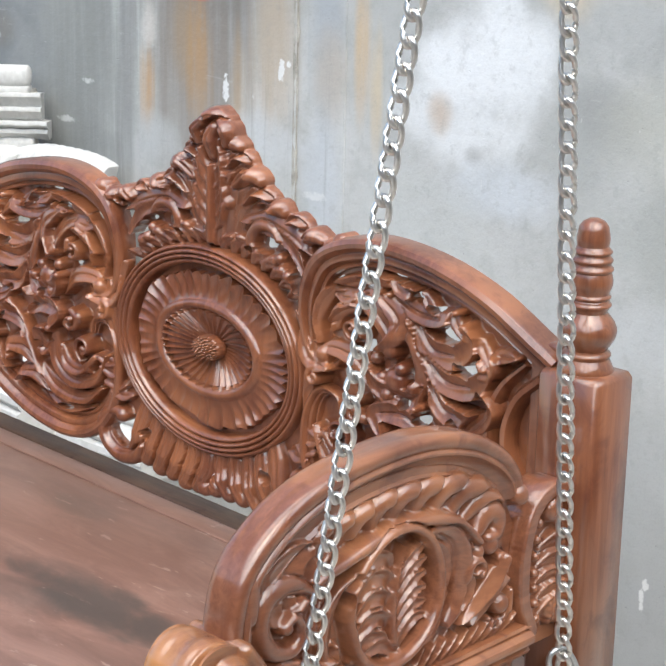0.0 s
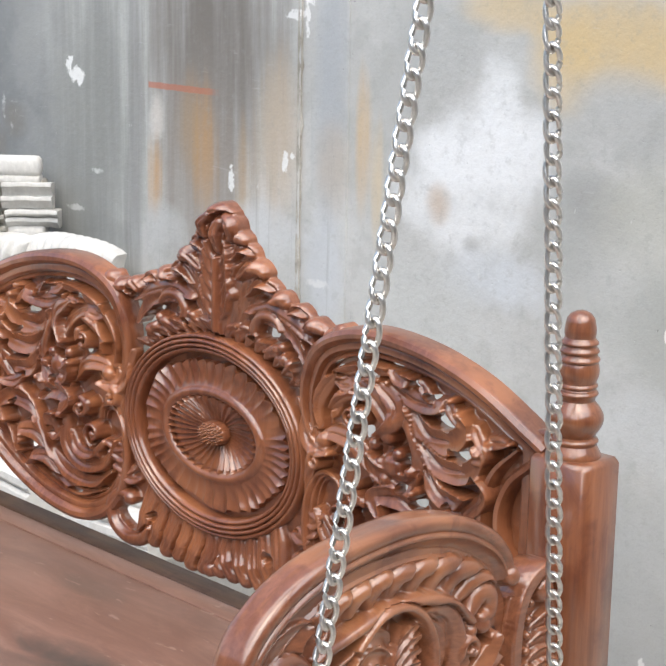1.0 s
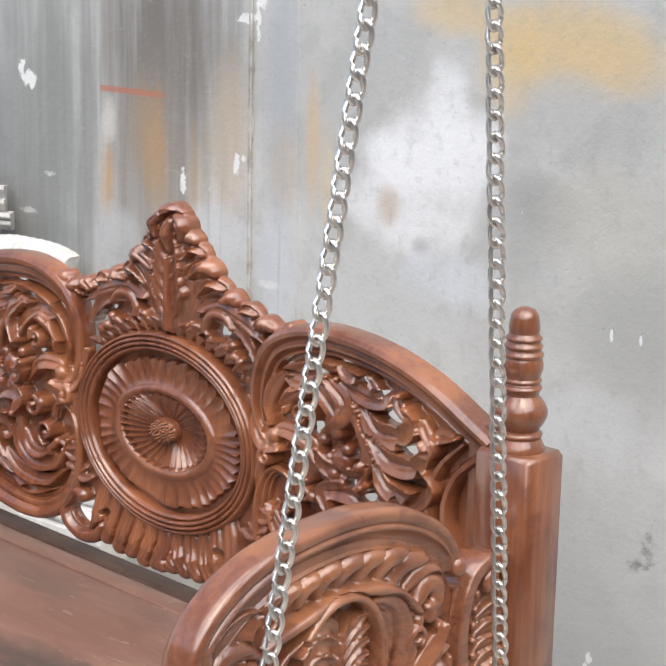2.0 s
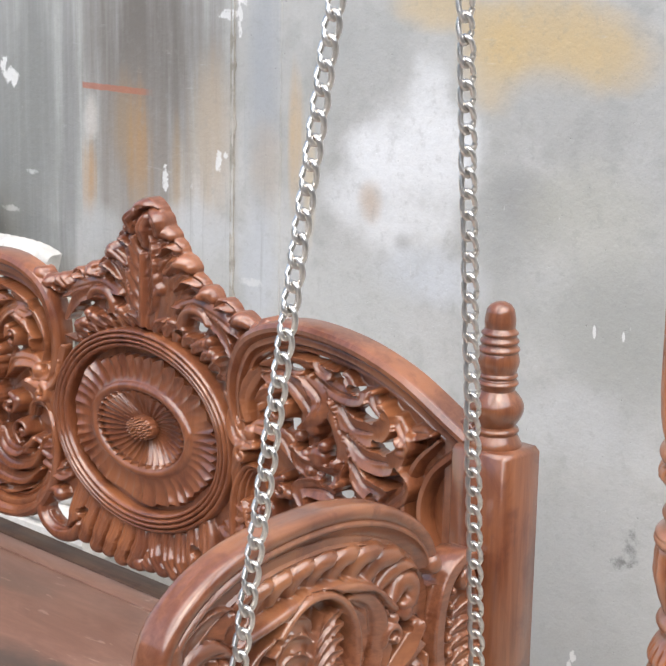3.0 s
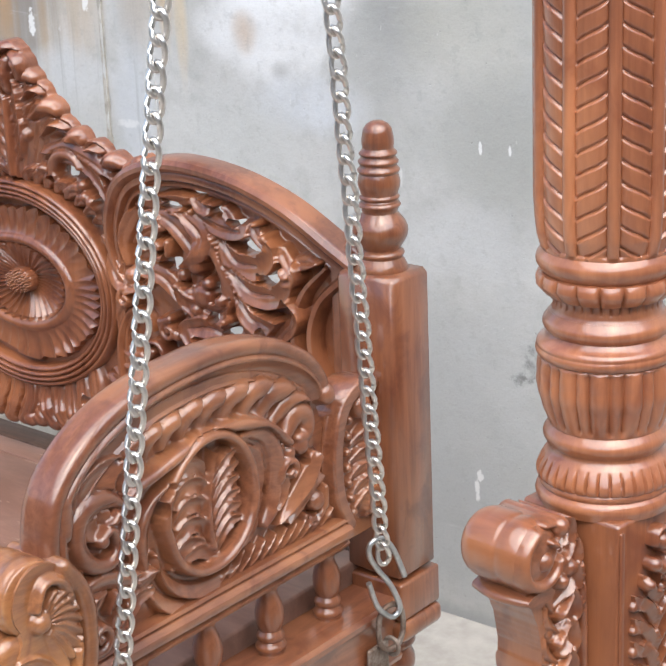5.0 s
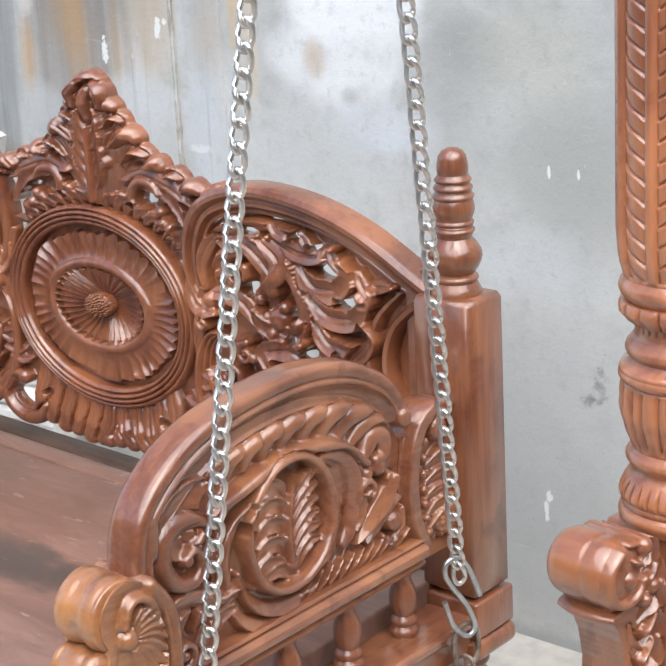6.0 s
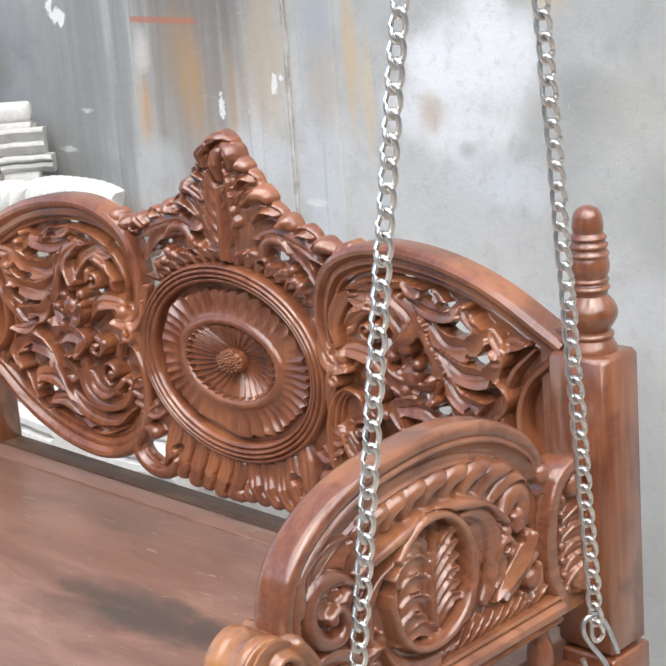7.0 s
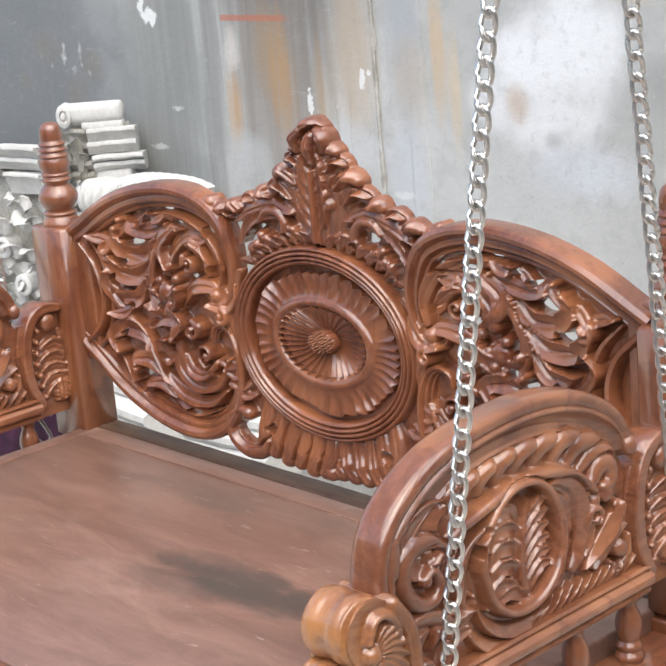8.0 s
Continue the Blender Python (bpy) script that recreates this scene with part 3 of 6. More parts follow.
both("lower_moulding", sweep("lower_moulding", low_path, flipped(MOULD), on_head, (0.8, 0.9, 1, 1, 1, 0.95, 0.75, 0.5, 0.25)), "polished curved moulding")
THIN = [(-0.007, -0.012), (-0.008, 0.012), (-0.004, 0.019), (0.002, 0.018), (0.007, 0.010), (0.008, -0.012)]
side_path = [(0.592, 0.098), (0.556, 0.062), (0.540, 0.013), (0.553, -0.036), (0.597, -0.076)]
both("side_bead", sweep("side_bead", curve(side_path, 40), THIN, on_head))
both("inner_bead", sweep("inner_bead", curve([(u - 0.027, v * 1.12) for u, v in side_path], 40), THIN, on_head, (0.5, 0.9, 1, 0.9, 0.5)))


def side_panel():
    r = Relief(0.165, 0.622, -0.200, 0.215, 0.0014)
    uu, vv = np.meshgrid(r.u, r.v)
    # carved ground, cut through in a few places
    top = np.interp(r.u, (0.20, 0.23, 0.28, 0.335, 0.42, 0.50, 0.575, 0.622), (0.12, 0.165, 0.198, 0.205, 0.195, 0.169, 0.128, 0.102))
    low = np.interp(r.u, (0.20, 0.223, 0.262, 0.318, 0.385, 0.45, 0.515, 0.575, 0.622), (-0.09, -0.14, -0.175, -0.189, -0.183, -0.164, -0.133, -0.092, -0.065))
    inside = (vv < top[None, :]) & (vv > low[None, :]) & (uu > 0.203)
    wavy = -0.006 + 0.0025 * np.sin(uu * 95 + 3 * np.sin(vv * 60)) * np.sin(vv * 80)
    r.h = np.where(inside, wavy, -1.0)
    # plain board beside the post
    r.stroke([(0.600, 0.115), (0.600, -0.085)], (0.030, 0.030), 0.010, (0.002,), "flat")
    # ribs that fan from the upper and the lower scroll
    for pts, w, b in (([(0.224, 0.064), (0.220, 0.101), (0.251, 0.144), (0.318, 0.168), (0.388, 0.168)], 0.0100, 0.006),
                      ([(0.253, 0.079), (0.262, 0.114), (0.299, 0.142), (0.347, 0.144)], 0.0095, 0.008),
                      ([(0.244, 0.098), (0.275, 0.121), (0.311, 0.130)], 0.0080, 0.010),
                      ([(0.346, 0.049), (0.348, 0.096), (0.309, 0.135), (0.256, 0.148)], 0.0120, 0.002),
                      ([(0.319, 0.023), (0.292, 0.055), (0.245, 0.061), (0.227, 0.045)], 0.0120, 0.006),
                      ([(0.344, -0.042), (0.342, -0.086), (0.303, -0.111), (0.248, -0.099), (0.222, -0.058)], 0.0120, 0.008),
                      ([(0.386, -0.106), (0.346, -0.135), (0.282, -0.138), (0.235, -0.112)], 0.0120, 0.004),
                      ([(0.325, -0.060), (0.315, -0.085), (0.285, -0.092), (0.252, -0.076)], 0.0095, 0.012),
                      ([(0.375, -0.150), (0.320, -0.162), (0.265, -0.150)], 0.0080, 0.000)):
        r.stroke(pts, (w * 0.4, w * 1.1, w * 1.15, w * 0.95, w * 0.4), 0.016, (b, b + 0.004, b + 0.002), "fold", 90, True)
        r.groove(pts, w * 0.22, 0.005)
    # broad stems
    r.stroke([(0.373, 0.000), (0.404, 0.049), (0.397, 0.090), (0.362, 0.134), (0.347, 0.157)], (0.006, 0.014, 0.015, 0.012, 0.004), 0.014, (0.004, 0.008, 0.010), "lean", 90)
    r.stroke([(0.329, 0.152), (0.376, 0.131), (0.405, 0.101), (0.422, 0.059), (0.440, 0.031), (0.485, 0.014)], (0.004, 0.008, 0.0095, 0.009, 0.007, 0.003), 0.014, (0.010, 0.014, 0.014), "round", 90)
    r.stroke([(0.375, -0.132), (0.404, -0.095), (0.427, -0.053), (0.460, -0.020), (0.500, 0.000)], (0.005, 0.011, 0.0115, 0.009, 0.003), 0.015, (0.012, 0.014, 0.012), "round", 90)
    # hooked leaves, hollowed, with raised tips
    def hooked(leaves):
        for pts, w, b in leaves:
            r.stroke(pts, (w * 0.3, w * 1.12, w * 1.25, w * 0.95, w * 0.3), 0.017, (b - 0.004, b, b + 0.014), "gouge" if w > 0.0125 else "foldr", 90, True)
            r.groove(pts[:3], w * 0.25, 0.006)
            r.ball(pts[-1][0], pts[-1][1], w * 0.45, 0.012, b + 0.014)

    hooked([([(0.391, 0.127), (0.417, 0.096), (0.457, 0.096), (0.485, 0.117), (0.476, 0.138)], 0.0165, 0.006),
            ([(0.405, 0.083), (0.440, 0.058), (0.485, 0.060), (0.510, 0.082), (0.507, 0.108)], 0.0150, 0.006),
            ([(0.417, 0.049), (0.440, 0.020), (0.474, 0.016), (0.507, 0.024)], 0.0135, 0.008),
            ([(0.353, 0.152), (0.394, 0.139), (0.434, 0.140), (0.462, 0.156)], 0.0115, 0.004),
            ([(0.329, 0.150), (0.362, 0.128), (0.364, 0.102), (0.341, 0.083)], 0.0115, 0.012),
            ([(0.334, 0.012), (0.364, -0.002), (0.405, 0.014)], 0.0130, 0.010)])
    hooked([([(0.406, 0.042), (0.383, 0.019), (0.339, 0.028), (0.324, 0.051)], 0.0135, 0.010),
            ([(0.190, 0.071), (0.208, 0.037), (0.249, 0.033)], 0.0120, 0.008),
            ([(0.418, -0.062), (0.445, -0.041), (0.485, -0.036), (0.515, -0.054), (0.500, -0.080)], 0.0135, 0.010),
            ([(0.396, -0.108), (0.428, -0.088), (0.464, -0.089), (0.458, -0.110)], 0.0125, 0.008),
            ([(0.368, -0.145), (0.399, -0.125), (0.429, -0.126), (0.437, -0.140)], 0.0100, 0.006)])
    hooked([([(0.417, -0.027), (0.377, -0.005), (0.334, -0.009), (0.349, -0.039)], 0.0135, 0.010),
            ([(0.470, -0.012), (0.498, 0.012), (0.520, 0.036), (0.512, 0.060)], 0.0110, 0.008),
            ([(0.455, 0.004), (0.482, -0.012), (0.512, -0.012)], 0.0090, 0.010),
            ([(0.350, -0.060), (0.372, -0.078), (0.380, -0.050), (0.362, -0.040)], 0.0095, 0.012),
            ([(0.500, 0.100), (0.530, 0.112), (0.560, 0.118)], 0.0090, 0.004),
            ([(0.520, -0.080), (0.500, -0.108), (0.468, -0.128)], 0.0090, 0.004)])
    # curls and buds
    for u, v, q, t, s, w in ((0.268, -0.055, 0.026, 1.3, 200, 1), (0.290, 0.098, 0.018, 1.2, 30, -1), (0.510, 0.096, 0.017, 1.2, 250, 1), (0.300, -0.018, 0.016, 1.2, 90, 1), (0.222, 0.015, 0.014, 1.1, 90, 1)):
        r.curl(u, v, q, t, s, 0.0070, 0.013, 0.014, w)
    for u, v, q in ((0.352, 0.081, 0.013), (0.361, 0.041, 0.018), (0.393, 0.039, 0.010), (0.340, 0.041, 0.011), (0.372, 0.060, 0.010), (0.312, -0.024, 0.010), (0.286, -0.010, 0.011),
                    (0.234, 0.049, 0.013), (0.330, 0.066, 0.010), (0.350, 0.020, 0.010), (0.262, -0.085, 0.009)):
        r.ball(u, v, q, 0.016, 0.012)
    # small leaves along the stems and the rim
    r.petals([(0.250, 0.132), (0.300, 0.164), (0.370, 0.172), (0.440, 0.156), (0.505, 0.122)], 6, 0.022, 0.0095, 0.012, 0.006, 40, 0.006, -1, cut="foldr")
    # leaf slips between scrolls and medallion
    r.stroke([(0.178, 0.095), (0.196, 0.060), (0.205, 0.020), (0.192, -0.020)], (0.006, 0.011, 0.012, 0.005), 0.012, (0.006,), "lean")
    r.stroke([(0.215, 0.060), (0.208, 0.010), (0.200, -0.040)], (0.006, 0.013, 0.006), 0.014, (0.004,), "scoop")
    for u, v, a, b, turn in ((0.394, 0.160, 0.011, 0.006, -10),
                             (0.442, 0.119, 0.015, 0.008, -20),
                             (0.471, 0.080, 0.014, 0.008, -15),
                             (0.386, 0.052, 0.008, 0.009, 0),
                             (0.377, 0.012, 0.010, 0.007, 20),
                             (0.400, -0.007, 0.010, 0.006, 10),
                             (0.303, 0.078, 0.007, 0.013, 0),
                             (0.312, 0.160, 0.018, 0.004, 8),
                             (0.420, 0.150, 0.009, 0.005, -10),
                             (0.258, 0.081, 0.006, 0.007, 0)):
        r.bite(u, v, a, b, turn)
    for u, v, a, b, turn in ((0.401, -0.146, 0.010, 0.005, -25),
                             (0.268, -0.074, 0.006, 0.005, 0),
                             (0.330, -0.164, 0.020, 0.0035, -8),
                             (0.484, -0.047, 0.010, 0.006, -30),
                             (0.383, -0.071, 0.007, 0.006, 0),
                             (0.448, -0.112, 0.012, 0.006, -35),
                             (0.500, 0.050, 0.007, 0.008, 0),
                             (0.456, 0.006, 0.008, 0.005, 0),
                             (0.352, 0.182, 0.014, 0.0035, -4),
                             (0.246, 0.152, 0.010, 0.004, 45)):
        r.bite(u, v, a, b, turn)
    r.settle(0.010, 0.86)
    return r.mesh("side_panel", on_head, -0.004)


both("side_panel", side_panel(), "openwork panel carved with acanthus scrolls")


def medallion():
    a, b, n = 0.197, 0.158, 504
    rings = np.r_[np.linspace(0.006, 0.135, 24), np.linspace(0.140, 0.475, 26), np.linspace(0.478, 0.565, 12), np.linspace(0.570, 0.755, 20),
                  np.linspace(0.760, 0.835, 14), np.linspace(0.840, 1.0, 44)]
    th = np.linspace(0, 2 * np.pi, n, endpoint=False)
    flat = np.interp(rings, (0, 0.30, 0.48, 0.565, 0.80, 0.86, 1.0), (0.86, 0.82, 0.79, 0.82, 0.93, 0.97, 1.0))
    k = np.arange(54)
    seed = np.stack([0.132 * np.sqrt((k + 0.5) / 54) * np.cos(k * 2.39996), 0.132 * np.sqrt((k + 0.5) / 54) * np.sin(k * 2.39996)], 1)
    pleat = 21 * th + 0.9 * np.sin(3 * th + 1) + 0.5 * np.sin(7 * th)
    fold = np.abs(np.sin(pleat))
    rough = 0.75 + 0.25 * np.sin(5 * th + 2) + 0.18 * np.sin(11 * th)
    verts, faces = [(0, -0.023, 0.004)], []
    for q, k_flat in zip(rings, flat):
        if q <= 0.136:
            x, y = q * np.cos(th), q * np.sin(th)
            d = np.hypot(x[:, None] - seed[:, 0], y[:, None] - seed[:, 1]).min(1)
            h = 0.010 + 0.009 * np.sqrt(1 - (q / 0.139) ** 2) + 0.0065 * np.sqrt(np.clip(1 - (d / 0.0150) ** 2, 0, 1))
        elif q <= 0.476:
            t = (q - 0.136) / 0.34
            ridge = 1 - np.abs(np.sin(17 * th + 1.9 * t))
            h = -0.002 + 0.013 * t**1.3 + (0.0040 + 0.0035 * t) * ridge**1.4 - 0.0045 * (t > 0.9) * (1 - ridge)
        elif q <= 0.567:
            t = (q - 0.476) / 0.091
            h = 0.0110 + 0.0065 * np.sin(np.pi * (0.06 + 0.86 * t)) ** 0.8 + 0 * th
        elif q <= 0.757:
            t = (q - 0.567) / 0.19
            h = 0.0120 - 0.006 * t - 0.008 * t * (1 - t) + (0.0006 + 0.0075 * t**1.6) * (1 - fold) * rough
        elif q <= 0.837:
            t = (q - 0.757) / 0.08
            edge = (0.35 + 0.35 * fold) * rough
            h = np.where(t < edge, 0.0062 + 0.0080 * (1 - fold) * rough, -0.003)
        else:
            t = (q - 0.837) / 0.163
            h = 0.004 + 0.011 * np.sin(np.pi * (0.12 + 0.72 * t)) ** 0.8 + 0.0065 * np.abs(np.sin(4 * np.pi * t)) ** 0.6 + 0 * th
        for k in range(n):
            verts.append((a * q * np.cos(th[k]), -h[k], b * q * k_flat * np.sin(th[k]) + 0.004 * (1 - q)))
    m = len(rings)
    for k in range(n):
        verts.append((a * np.cos(th[k]), 0.016, b * np.sin(th[k])))
    for k in range(n):
        j = (k + 1) % n
        faces.append((0, 1 + j, 1 + k))
        for i in range(m):
            p, s = 1 + i * n, 1 + (i + 1) * n
            faces.append((p + k, p + j, s + j, s + k))
    faces.append(tuple(1 + m * n + k for k in range(n)))
    return turned_out(mesh_of("medallion", verts, faces, 48))


head_part("medallion", medallion(), None, "oval medallion carved with a fluted sunflower")


def crest():
    r = Relief(-0.275, 0.275, 0.095, 0.378, 0.0015)
    uu, vv = np.meshgrid(r.u, r.v)
    au = np.abs(uu)
    edge = np.interp(au, (0, 0.03, 0.055, 0.080, 0.090, 0.125, 0.16, 0.20, 0.25), (0.328, 0.304, 0.282, 0.258, 0.234, 0.226, 0.212, 0.200, 0.198))
    body = (vv < edge) & ((uu / 0.200) ** 2 + (vv / 0.159) ** 2 > 0.97) & (vv > 0.10 + 0.16 * (au / 0.25) ** 2) & (au < 0.225)
    r.h = np.where(body, -0.002, -1.0)
    for s in (1, -1):
        # tall folded leaves of the middle
        for u0, u1, v1, w, b in ((0.066, 0.082, 0.252, 0.013, 0.000), (0.050, 0.066, 0.274, 0.013, 0.004), (0.034, 0.046, 0.296, 0.013, 0.008), (0.016, 0.024, 0.318, 0.013, 0.012)):
            pts = [(s * u0 * 0.55, 0.172), (s * u0 * 0.75, 0.205), (s * u0, 0.5 * (0.205 + v1)), (s * u1, v1)]
            r.stroke(pts, (0.005, w * 0.8, w, w * 0.7), 0.016, (b, b + 0.002, b + 0.004), "fold" if s > 0 else "foldr", 70, True)
            r.groove(pts, 0.003, 0.005)
        # stepped rolled lobes from the shoulder up to the top
        for i, (u, v, lu, lv, w) in enumerate(((0.236, 0.213, -0.030, -0.018, 0.0135), (0.200, 0.222, -0.032, -0.026, 0.0150), (0.165, 0.235, -0.034, -0.030, 0.0160), (0.131, 0.249, -0.034, -0.034, 0.0165),
                                               (0.098, 0.262, -0.040, -0.026, 0.0170), (0.083, 0.286, -0.042, -0.024, 0.0165), (0.061, 0.308, -0.036, -0.024, 0.0155), (0.040, 0.328, -0.028, -0.024, 0.0145))):
            j = 0.003 * ((i * 5) % 3 - 1)
            pts = [(s * (u + lu), v + lv), (s * (u + lu * 0.45), v + lv * 0.35), (s * (u - 0.006), v - 0.007), (s * (u + 0.003 + j), v - 0.012)]
            r.stroke(pts, (w * 0.45, w * 0.8, w * 0.86, w * 0.7), (0.020, 0.026, 0.034, 0.026), (0.004, 0.002, 0.000, -0.004), "round" if i % 2 else "vein", 70, True)
            r.groove([(s * (u + lu), v + lv + 0.002), (s * (u + lu * 0.5), v + lv * 0.25), (s * (u - 0.010), v + 0.000)], 0.0035, 0.007)
            r.groove([(s * (u + lu * 0.9), v + lv - 0.006), (s * (u + lu * 0.4), v + lv * 0.5 - 0.004), (s * (u - 0.004), v - 0.018)], 0.0030, 0.006)
        # leaves under the lobes, sweeping out to the shoulder
        r.stroke([(s * 0.060, 0.215), (s * 0.105, 0.222), (s * 0.150, 0.210), (s * 0.190, 0.190)], (0.006, 0.012, 0.012, 0.004), 0.015, (0.010, 0.012, 0.008), "fold" if s < 0 else "foldr", 80, True)
        r.groove([(s * 0.065, 0.213), (s * 0.105, 0.221), (s * 0.150, 0.209), (s * 0.180, 0.194)], 0.003, 0.006)
        r.stroke([(s * 0.085, 0.205), (s * 0.125, 0.204), (s * 0.160, 0.185), (s * 0.182, 0.152)], (0.005, 0.010, 0.011, 0.004), 0.015, (0.006, 0.010), "gouge", 80, True)
        # C scrolls
        ring = np.radians(np.linspace(20, 300, 11))
        r.stroke([(s * (0.102 + 0.028 * math.cos(a)), 0.188 + 0.026 * math.sin(a)) for a in ring], (0.006, 0.009, 0.010, 0.008, 0.006), 0.016, (0.008, 0.010), "round", 90, True)
        r.ball(s * 0.119, 0.166, 0.011, 0.015, 0.012)
        r.ball(s * 0.131, 0.172, 0.009, 0.015, 0.010)
        r.ball(s * 0.056, 0.186, 0.011, 0.015, 0.014)
        # leaf rows that lie on the medallion
        r.petals([(s * 0.010, 0.164), (s * 0.060, 0.158), (s * 0.110, 0.141), (s * 0.150, 0.116)], 8, 0.026, 0.0090, 0.013, 0.004, 62, 0.010, s * 1, cut="fold" if s > 0 else "foldr")
        for u, v, q in ((0.245, 0.214, 0.0150), (0.224, 0.205, 0.011), (0.150, 0.150, 0.010), (0.138, 0.157, 0.009), (0.030, 0.235, 0.010), (0.022, 0.255, 0.008), (0.016, 0.216, 0.009)):
            r.ball(s * u, v, q, 0.016, 0.014)
        for u, v, a, b, t in ((0.098, 0.187, 0.011, 0.009, 0), (0.170, 0.142, 0.016, 0.015, 30), (0.194, 0.172, 0.010, 0.010, 0), (0.072, 0.176, 0.007, 0.005, 20), (0.142, 0.182, 0.008, 0.006, -30)):
            r.bite(s * u, v, a, b, t * s)
    for way in (1, -1):
        r.petals([(0.003 * way, 0.190), (0.004 * way, 0.235), (0.0, 0.300)], 6, 0.036, 0.0105, 0.015, 0.010, -32, 0.010, way, cut="foldr" if way > 0 else "fold", bend=0.2)
    r.stroke([(0, 0.176), (0, 0.240), (0, 0.305)], (0.006, 0.006, 0.003), 0.014, (0.020,), "round", 60, True)
    for pts, w in (([(-0.022, 0.322), (-0.016, 0.345), (0.002, 0.356), (0.016, 0.348)], 0.014), ([(0.026, 0.318), (0.028, 0.336), (0.014, 0.346)], 0.012), ([(-0.030, 0.316), (-0.032, 0.334), (-0.020, 0.346)], 0.011), ([(0.0, 0.300), (-0.002, 0.325), (0.004, 0.338)], 0.015)):
        r.stroke(pts, (w * 0.8, w, w * 0.95), (0.026, 0.036, 0.030), (0.002, 0.002), "round", 60, True)
        r.groove(pts, 0.003, 0.006)
    r.settle(0.008, 0.85)
    return r.mesh("crest", on_head, -0.007)


head_part("crest", crest(), None, "carved leaf crest with a knobbed top").location = (HX + 0.010, 0.008, HZ - 0.008)


def apron():
    r = Relief(-0.275, 0.275, -0.240, -0.060, 0.0015)
    uu, vv = np.meshgrid(r.u, r.v)
    out = np.hypot(uu / 0.200, vv / 0.159)
    r.h = np.where((out > 0.97) & (out < 1.25) & (np.abs(uu) < 0.200) & (vv < -0.07) & (vv > -0.215), 0.000, -1.0)
    rng = np.random.RandomState(8)
    for s in (1, -1):
        for i in range(5, -1, -1):
            u = 0.0285 * i + 0.004
            top = -0.150 * math.sqrt(1 - (u / 0.2) ** 2)
            low = -0.212 + 0.012 * (i / 5) ** 2 + rng.uniform(-0.006, 0.005)
            w = 0.0185 + rng.uniform(-0.002, 0.002)
            pts = [(s * u * 0.90, top), (s * (u - 0.004), 0.55 * top + 0.45 * low), (s * (u + 0.004), 0.2 * top + 0.8 * low), (s * (u + 0.014), low)]
            r.stroke(pts, (w * 0.6, w * 0.9, w, w * 0.8), (0.012, 0.018, 0.026, 0.022), (0.002, 0.002, 0.002), "round", 70, True)
            for e in (-0.006, 0.005):
                r.groove([(p[0] + s * e, p[1]) for p in pts], 0.0028, 0.006)
        # leaves up the flank, then the C scroll over the outer lobes
        r.petals([(s * 0.168, -0.112), (s * 0.190, -0.090), (s * 0.206, -0.066)], 4, 0.028, 0.0100, 0.013, 0.004, 60, 0.008, -s, cut="foldr" if s > 0 else "fold")
        r.stroke([(s * 0.186, -0.140), (s * 0.214, -0.146), (s * 0.232, -0.166), (s * 0.226, -0.194), (s * 0.196, -0.212), (s * 0.160, -0.208), (s * 0.140, -0.186)], (0.008, 0.012, 0.014, 0.015, 0.015, 0.013, 0.007), 0.020, (0.004, 0.006, 0.006), "round", 100, True)
        r.groove([(s * 0.205, -0.150), (s * 0.222, -0.168), (s * 0.217, -0.190), (s * 0.192, -0.203), (s * 0.163, -0.200)], 0.005, 0.009)
        r.ball(s * 0.186, -0.146, 0.013, 0.020, 0.008)
        r.bite(s * 0.128, -0.162, 0.013, 0.008, -25 * s)
        r.bite(s * 0.190, -0.176, 0.010, 0.007, 0)
    r.ball(0, -0.214, 0.013, 0.014, 0.014)
    r.settle(0.008, 0.85)
    return r.mesh("apron", on_head, -0.007)


head_part("apron", apron(), None, "scalloped leaf apron under the medallion")

FINIAL = rounded([(0.0315, 0, 0), (0.0315, 0.003, 0), (0.0255, 0.016, 0), (0.0262, 0.018, 0.0014), (0.0262, 0.024, 0), (0.0225, 0.027, 0),
                  (0.0250, 0.031, 0.0098), (0.0205, 0.074, 0), (0.0225, 0.080, 0.0022), (0.0225, 0.087, 0.0003), (0.0215, 0.090, 0.0022), (0.0215, 0.097, 0),
                  (0.0220, 0.100, 0.0020), (0.0235, 0.121, 0), (0.0225, 0.124, 0.0026), (0.0220, 0.132, 0), (0.0212, 0.135, 0.0026), (0.0208, 0.143, 0),
                  (0.0200, 0.146, 0.0026), (0.0195, 0.153, 0), (0.0180, 0.156, 0.0008), (0.0180, 0.172, 0), (0.0165, 0.180, 0), (0.0125, 0.186, 0), (0.0065, 0.1895, 0), (0.001, 0.1905, 0)], 7)
finial_mesh = lathe("finial", FINIAL, 40, None, 32)
foot_mesh = lathe("foot", rounded([(0.018, 0.585, 0), (0.024, 0.590, 0.006), (0.024, 0.630, 0), (0.028, 0.634, 0.003), (0.028, 0.645, 0), (0.024, 0.648, 0), (0.030, 0.662, 0)], 6), 32)
post_mesh = bar("post", (-0.0395, -0.0380, 0.792), (0.0470, 0.0380, 1.182), 0.0065, 1)
block_mesh = bar("post_block", (-0.0420, -0.0405, 0.738), (0.0495, 0.0405, 0.789), 0.004, 2)
ledge_mesh = bar("ledge", (-0.0455, -0.044, 0.708), (0.0530, 0.044, 0.737), 0.011, 4)
